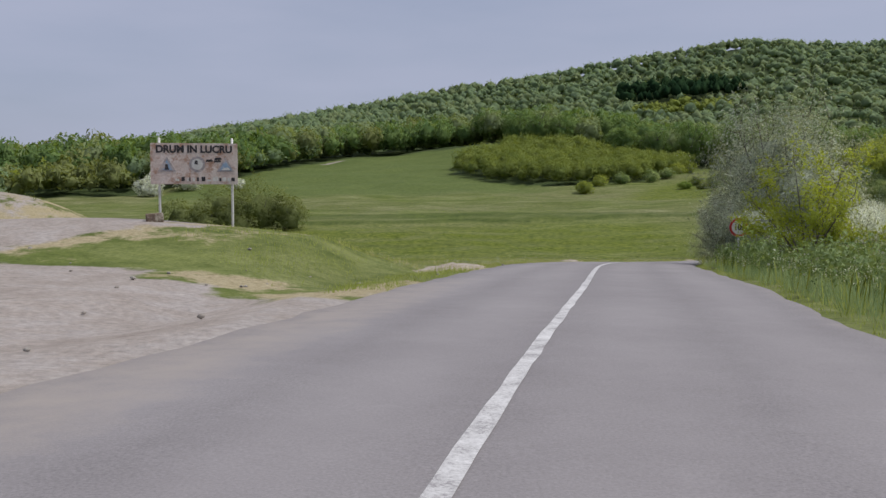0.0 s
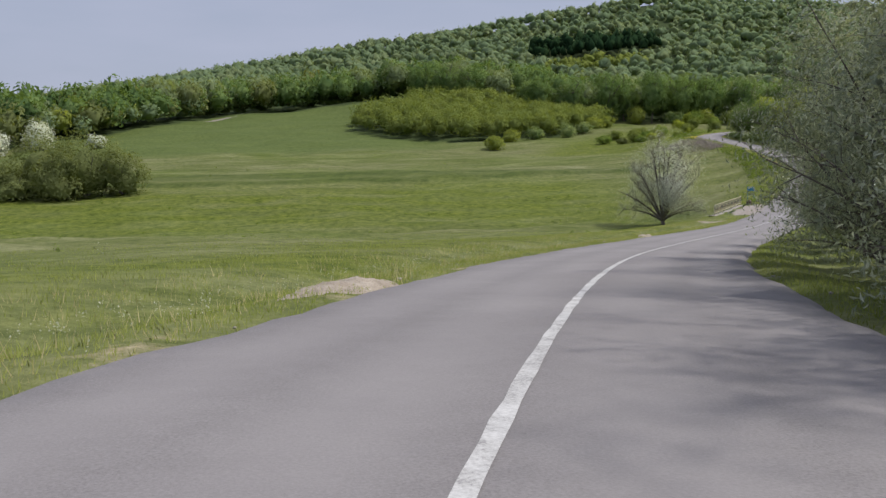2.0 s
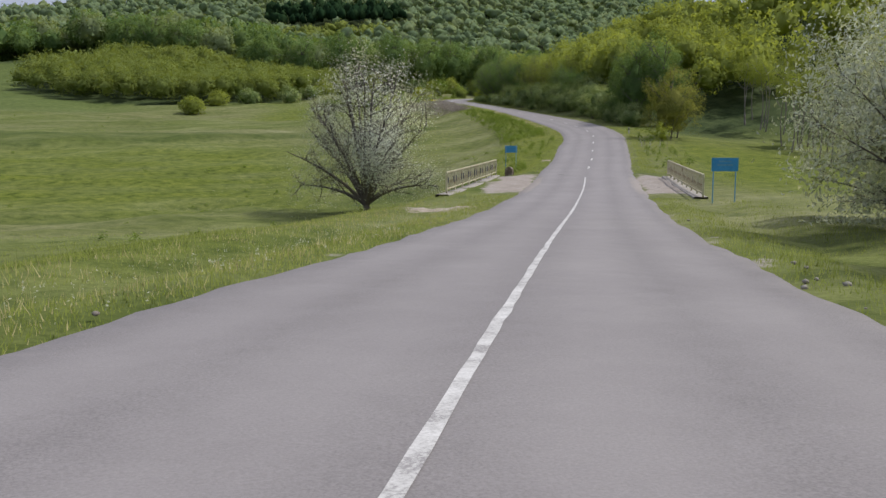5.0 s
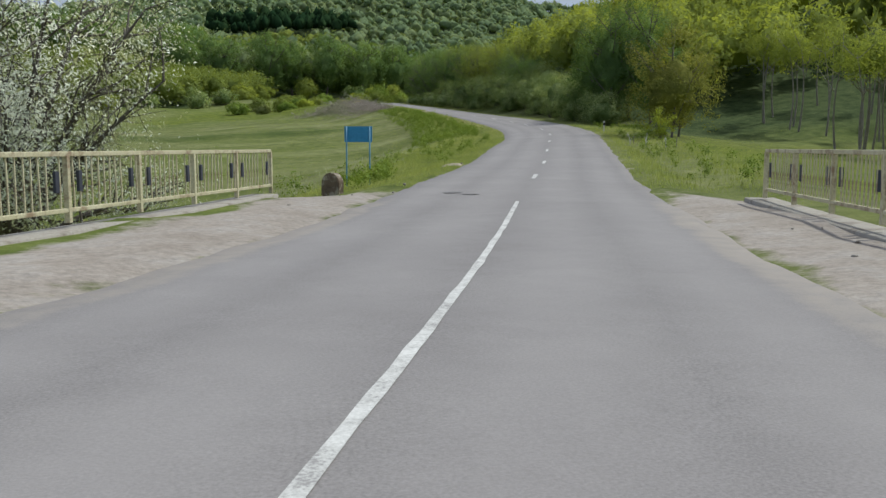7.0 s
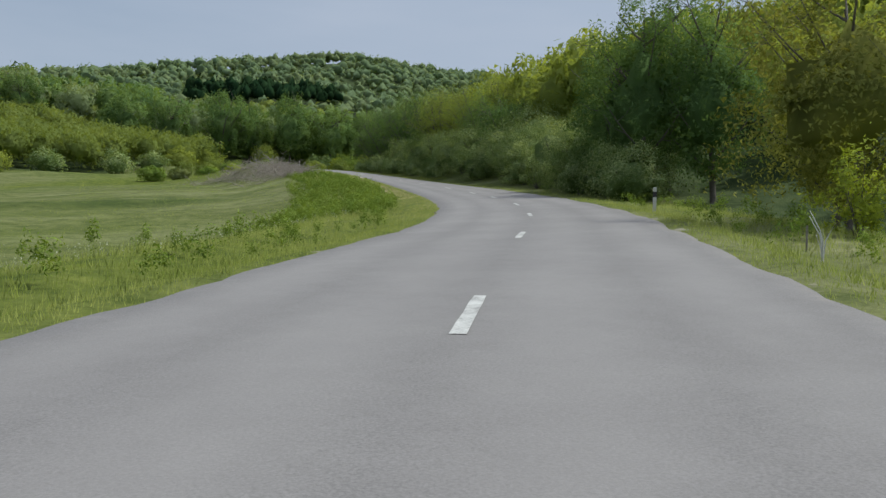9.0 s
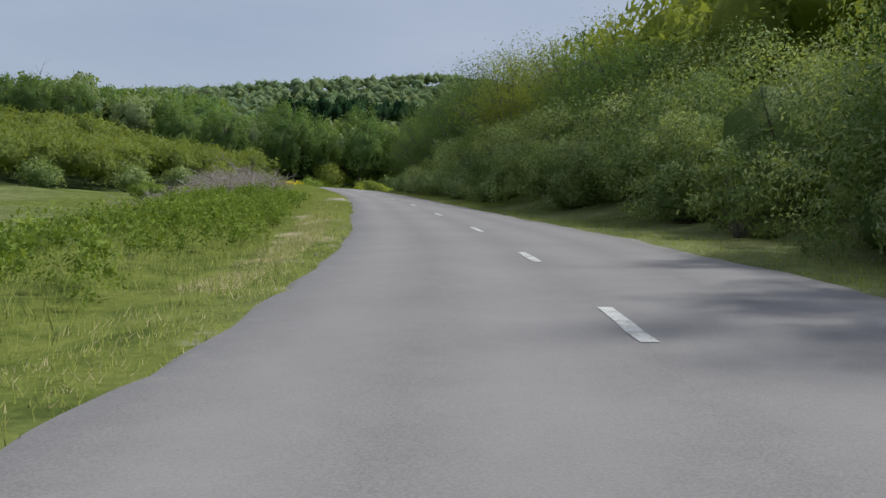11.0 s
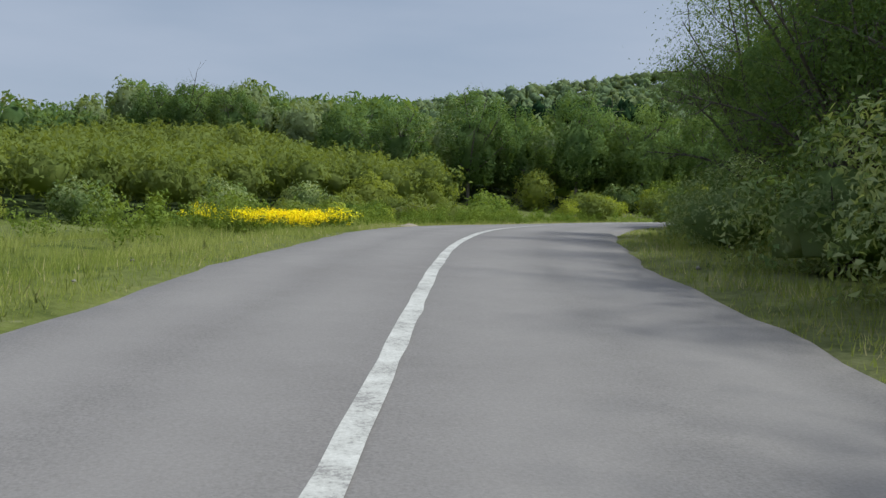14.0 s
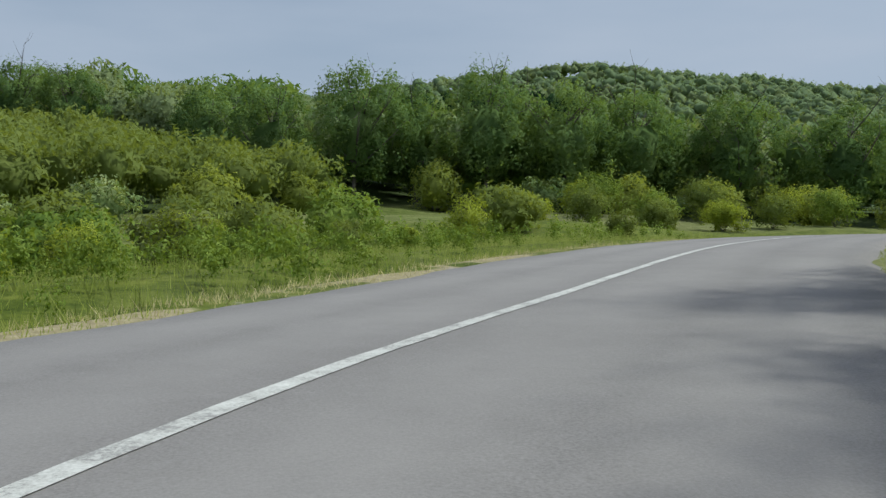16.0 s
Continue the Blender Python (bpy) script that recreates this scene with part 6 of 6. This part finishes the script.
flat_shape("round_field", ring_pts(0.08, 1.76, 0.15), -0.0245, M_WHITE, e)
flat_shape("worn_mark", [(0.0, 1.77), (0.10, 1.75), (0.09, 1.86), (0.03, 1.87)], -0.029, M_BLACK, e)
g = np.random.default_rng(9)
xx = -0.5
while xx < 1.05:
    wd = g.uniform(0.03, 0.11)
    hh = g.uniform(0.04, 0.13)
    flat_shape("worn_line", [(xx, 1.30), (xx + wd, 1.30), (xx + wd, 1.30 + hh), (xx, 1.30 + hh)], -0.02, M_WHITE if g.uniform() < 0.7 else M_BLACK, e)
    xx += wd + g.uniform(0.02, 0.07)
for k in range(3):
    a_, b_ = g.uniform(0.3, 0.6), g.uniform(1.8, 1.95)
    flat_shape("worn_patch", [(a_, b_), (a_ + 0.2, b_ + 0.01), (a_ + 0.17, b_ + 0.07), (a_ + 0.02, b_ + 0.06)], -0.02, M_BLACK, e)
tagged(e, "weathered roadworks sign board on two white posts", "sign")
foot = part("concrete_block", box_bm((0.48, 0.34, 0.26), (0, 0, 0.06), 0.03), M_STONE)
foot.matrix_basis = pose(*place(-7.5, 29.8), 3, -4, 20)
tagged(foot, "rough broken concrete block at the foot of a sign post", "concrete block")

# weight limit sign
sx, sy, sz = spot(34.5, 4.75)
e = anchor("weight_limit_sign", pose(sx, sy, sz, 0, 0, -6))
tube_ob("post", (0, 0.05, -0.3), (0, 0.05, 2.02), 0.03, M_GALV, e, label="galvanised steel post")
flat_shape("disc", ring_pts(0, 1.62, 0.36, 40), 0.012, M_GALV, e, thick=0.012)
flat_shape("red_ring", ring_pts(0, 1.62, 0.35, 40), -0.001, M_RED, e, "red prohibition ring")
flat_shape("white_field", ring_pts(0, 1.62, 0.265, 40), -0.006, M_WHITE, e)
text_ob("figures", "10t", 0.32, (0, -0.011, 1.615), M_BLACK, e, 0.85, 0.012)
tagged(e, "round red-ringed 10 tonne weight limit sign on steel post", "sign")


def river_sign(s, d, w, h, tall, label, back=False):
    x, y, z = spot(s, d)
    e = anchor("river_sign", pose(x, y, z, 0, 0, heading(s) + 4))
    for q in (-0.42, 0.42):
        tube_ob("post", (q * w, -0.04 if back else 0.04, -0.3), (q * w, -0.04 if back else 0.04, tall), 0.026, M_BLUEPOST, e, label="faded blue steel post")
    part("panel", box_bm((w, 0.025, h), (0, 0, tall - h / 2 - 0.02), 0.004), M_BLUE, e, "blue sheet panel with folded edge")
    part("rim", box_bm((w + 0.02, 0.03, 0.02), (0, 0.001, tall - 0.01), 0.004), M_BLUEPOST, e)
    for zz, ww in () if back else ((tall - 0.16, 0.46), (tall - 0.32, 0.6)):
        flat_shape("text_bar", [(-ww * w / 2, zz - 0.03), (ww * w / 2, zz - 0.03), (ww * w / 2, zz + 0.03), (-ww * w / 2, zz + 0.03)], -0.0135, M_BLUEPOST, e, "pale worn line of writing")
    return tagged(e, label, "sign", "river name signs")


river_sign(159.6, -6.05, 0.96, 0.52, 2.05, "back of a blue river name sign on two posts in grass", True)
river_sign(131.0, 6.35, 1.15, 0.58, 2.0, "blue river name sign on two slim posts by the railing")

# marker post and dead stems
e = anchor("delineator_post", pose(*spot(203, 4.5), 0, 0, heading(203)))
part("body", box_bm((0.12, 0.07, 1.0), (0, 0, 0.42), 0.012), M_WHITE, e)
part("black_band", box_bm((0.124, 0.074, 0.2), (0, 0, 0.66), 0.008), M_BLACK, e)
tagged(e, "white plastic marker post with black band on the verge", "marker post")
for i, (s, d) in enumerate([(186.5, 5.2), (184.6, 6.0), (181.5, 6.8)]):
    e = anchor("dead_stem", pose(*spot(s, d), 0, 0, 70 * i))
    g = np.random.default_rng(400 + i)
    ps = []
    for k in range(5):
        a_ = g.uniform(0, 6.28)
        ps.append(tube_np([(0, 0, -0.1 + 0.1 * k), (0.05 * math.cos(a_), 0.05 * math.sin(a_), 0.3 + 0.08 * k), (0.22 * math.cos(a_), 0.22 * math.sin(a_), 0.55 + 0.1 * k)], [0.016, 0.011, 0.005], 6))
    v, f = join_np(ps)
    ob_np("stem", v, f, M_WHITE, e, True)
    tagged(e, "bleached white dead stem with broken twigs on verge", "dead stem", "bleached stems")
for i, (s, d) in enumerate([(189, 5.6), (183, 7.6)]):
    v, f = tube_np([(0, 0, -0.1), (0.01, 0, 0.3), (0.02, 0.01, 0.6)], [0.022, 0.02, 0.018], 8)
    o = ob_np("wooden_stake", v, f, M_PALEBARK, smooth=True)
    o.matrix_basis = pose(*spot(s, d))
    tagged(o, "short weathered wooden stake standing in the grass", "stake", "wooden stakes")

# darker repairs in the asphalt
def patch(s0, s1, d0, d1, seed):
    g = np.random.default_rng(seed)
    n = 22
    t = np.linspace(0, 2 * np.pi, n, endpoint=False)
    r = 1 + g.normal(0, 0.10, n)
    s = (s0 + s1) / 2 + (s1 - s0) / 2 * np.cos(t) * r
    d = (d0 + d1) / 2 + (d1 - d0) / 2 * np.sin(t) * r
    x, y = on_road(s, d)
    z = road_top(s, d) + 0.012
    cx, cy = on_road((s0 + s1) / 2, (d0 + d1) / 2)
    v = np.vstack([np.c_[x, y, z], [[cx[0], cy[0], float(road_top((s0 + s1) / 2, (d0 + d1) / 2)) + 0.012]]])
    f = [(i, (i + 1) % n, n) for i in range(n)]
    return tagged(ob_np("asphalt_repair", v, f, M_PATCH), "darker patch of repaired asphalt", "road patch", "road repairs", "structure")


for k, q in enumerate([(151.0, 151.5, -1.95, -1.45), (150.5, 150.8, -1.4, -1.0)] ):
    patch(*q, 500 + k)
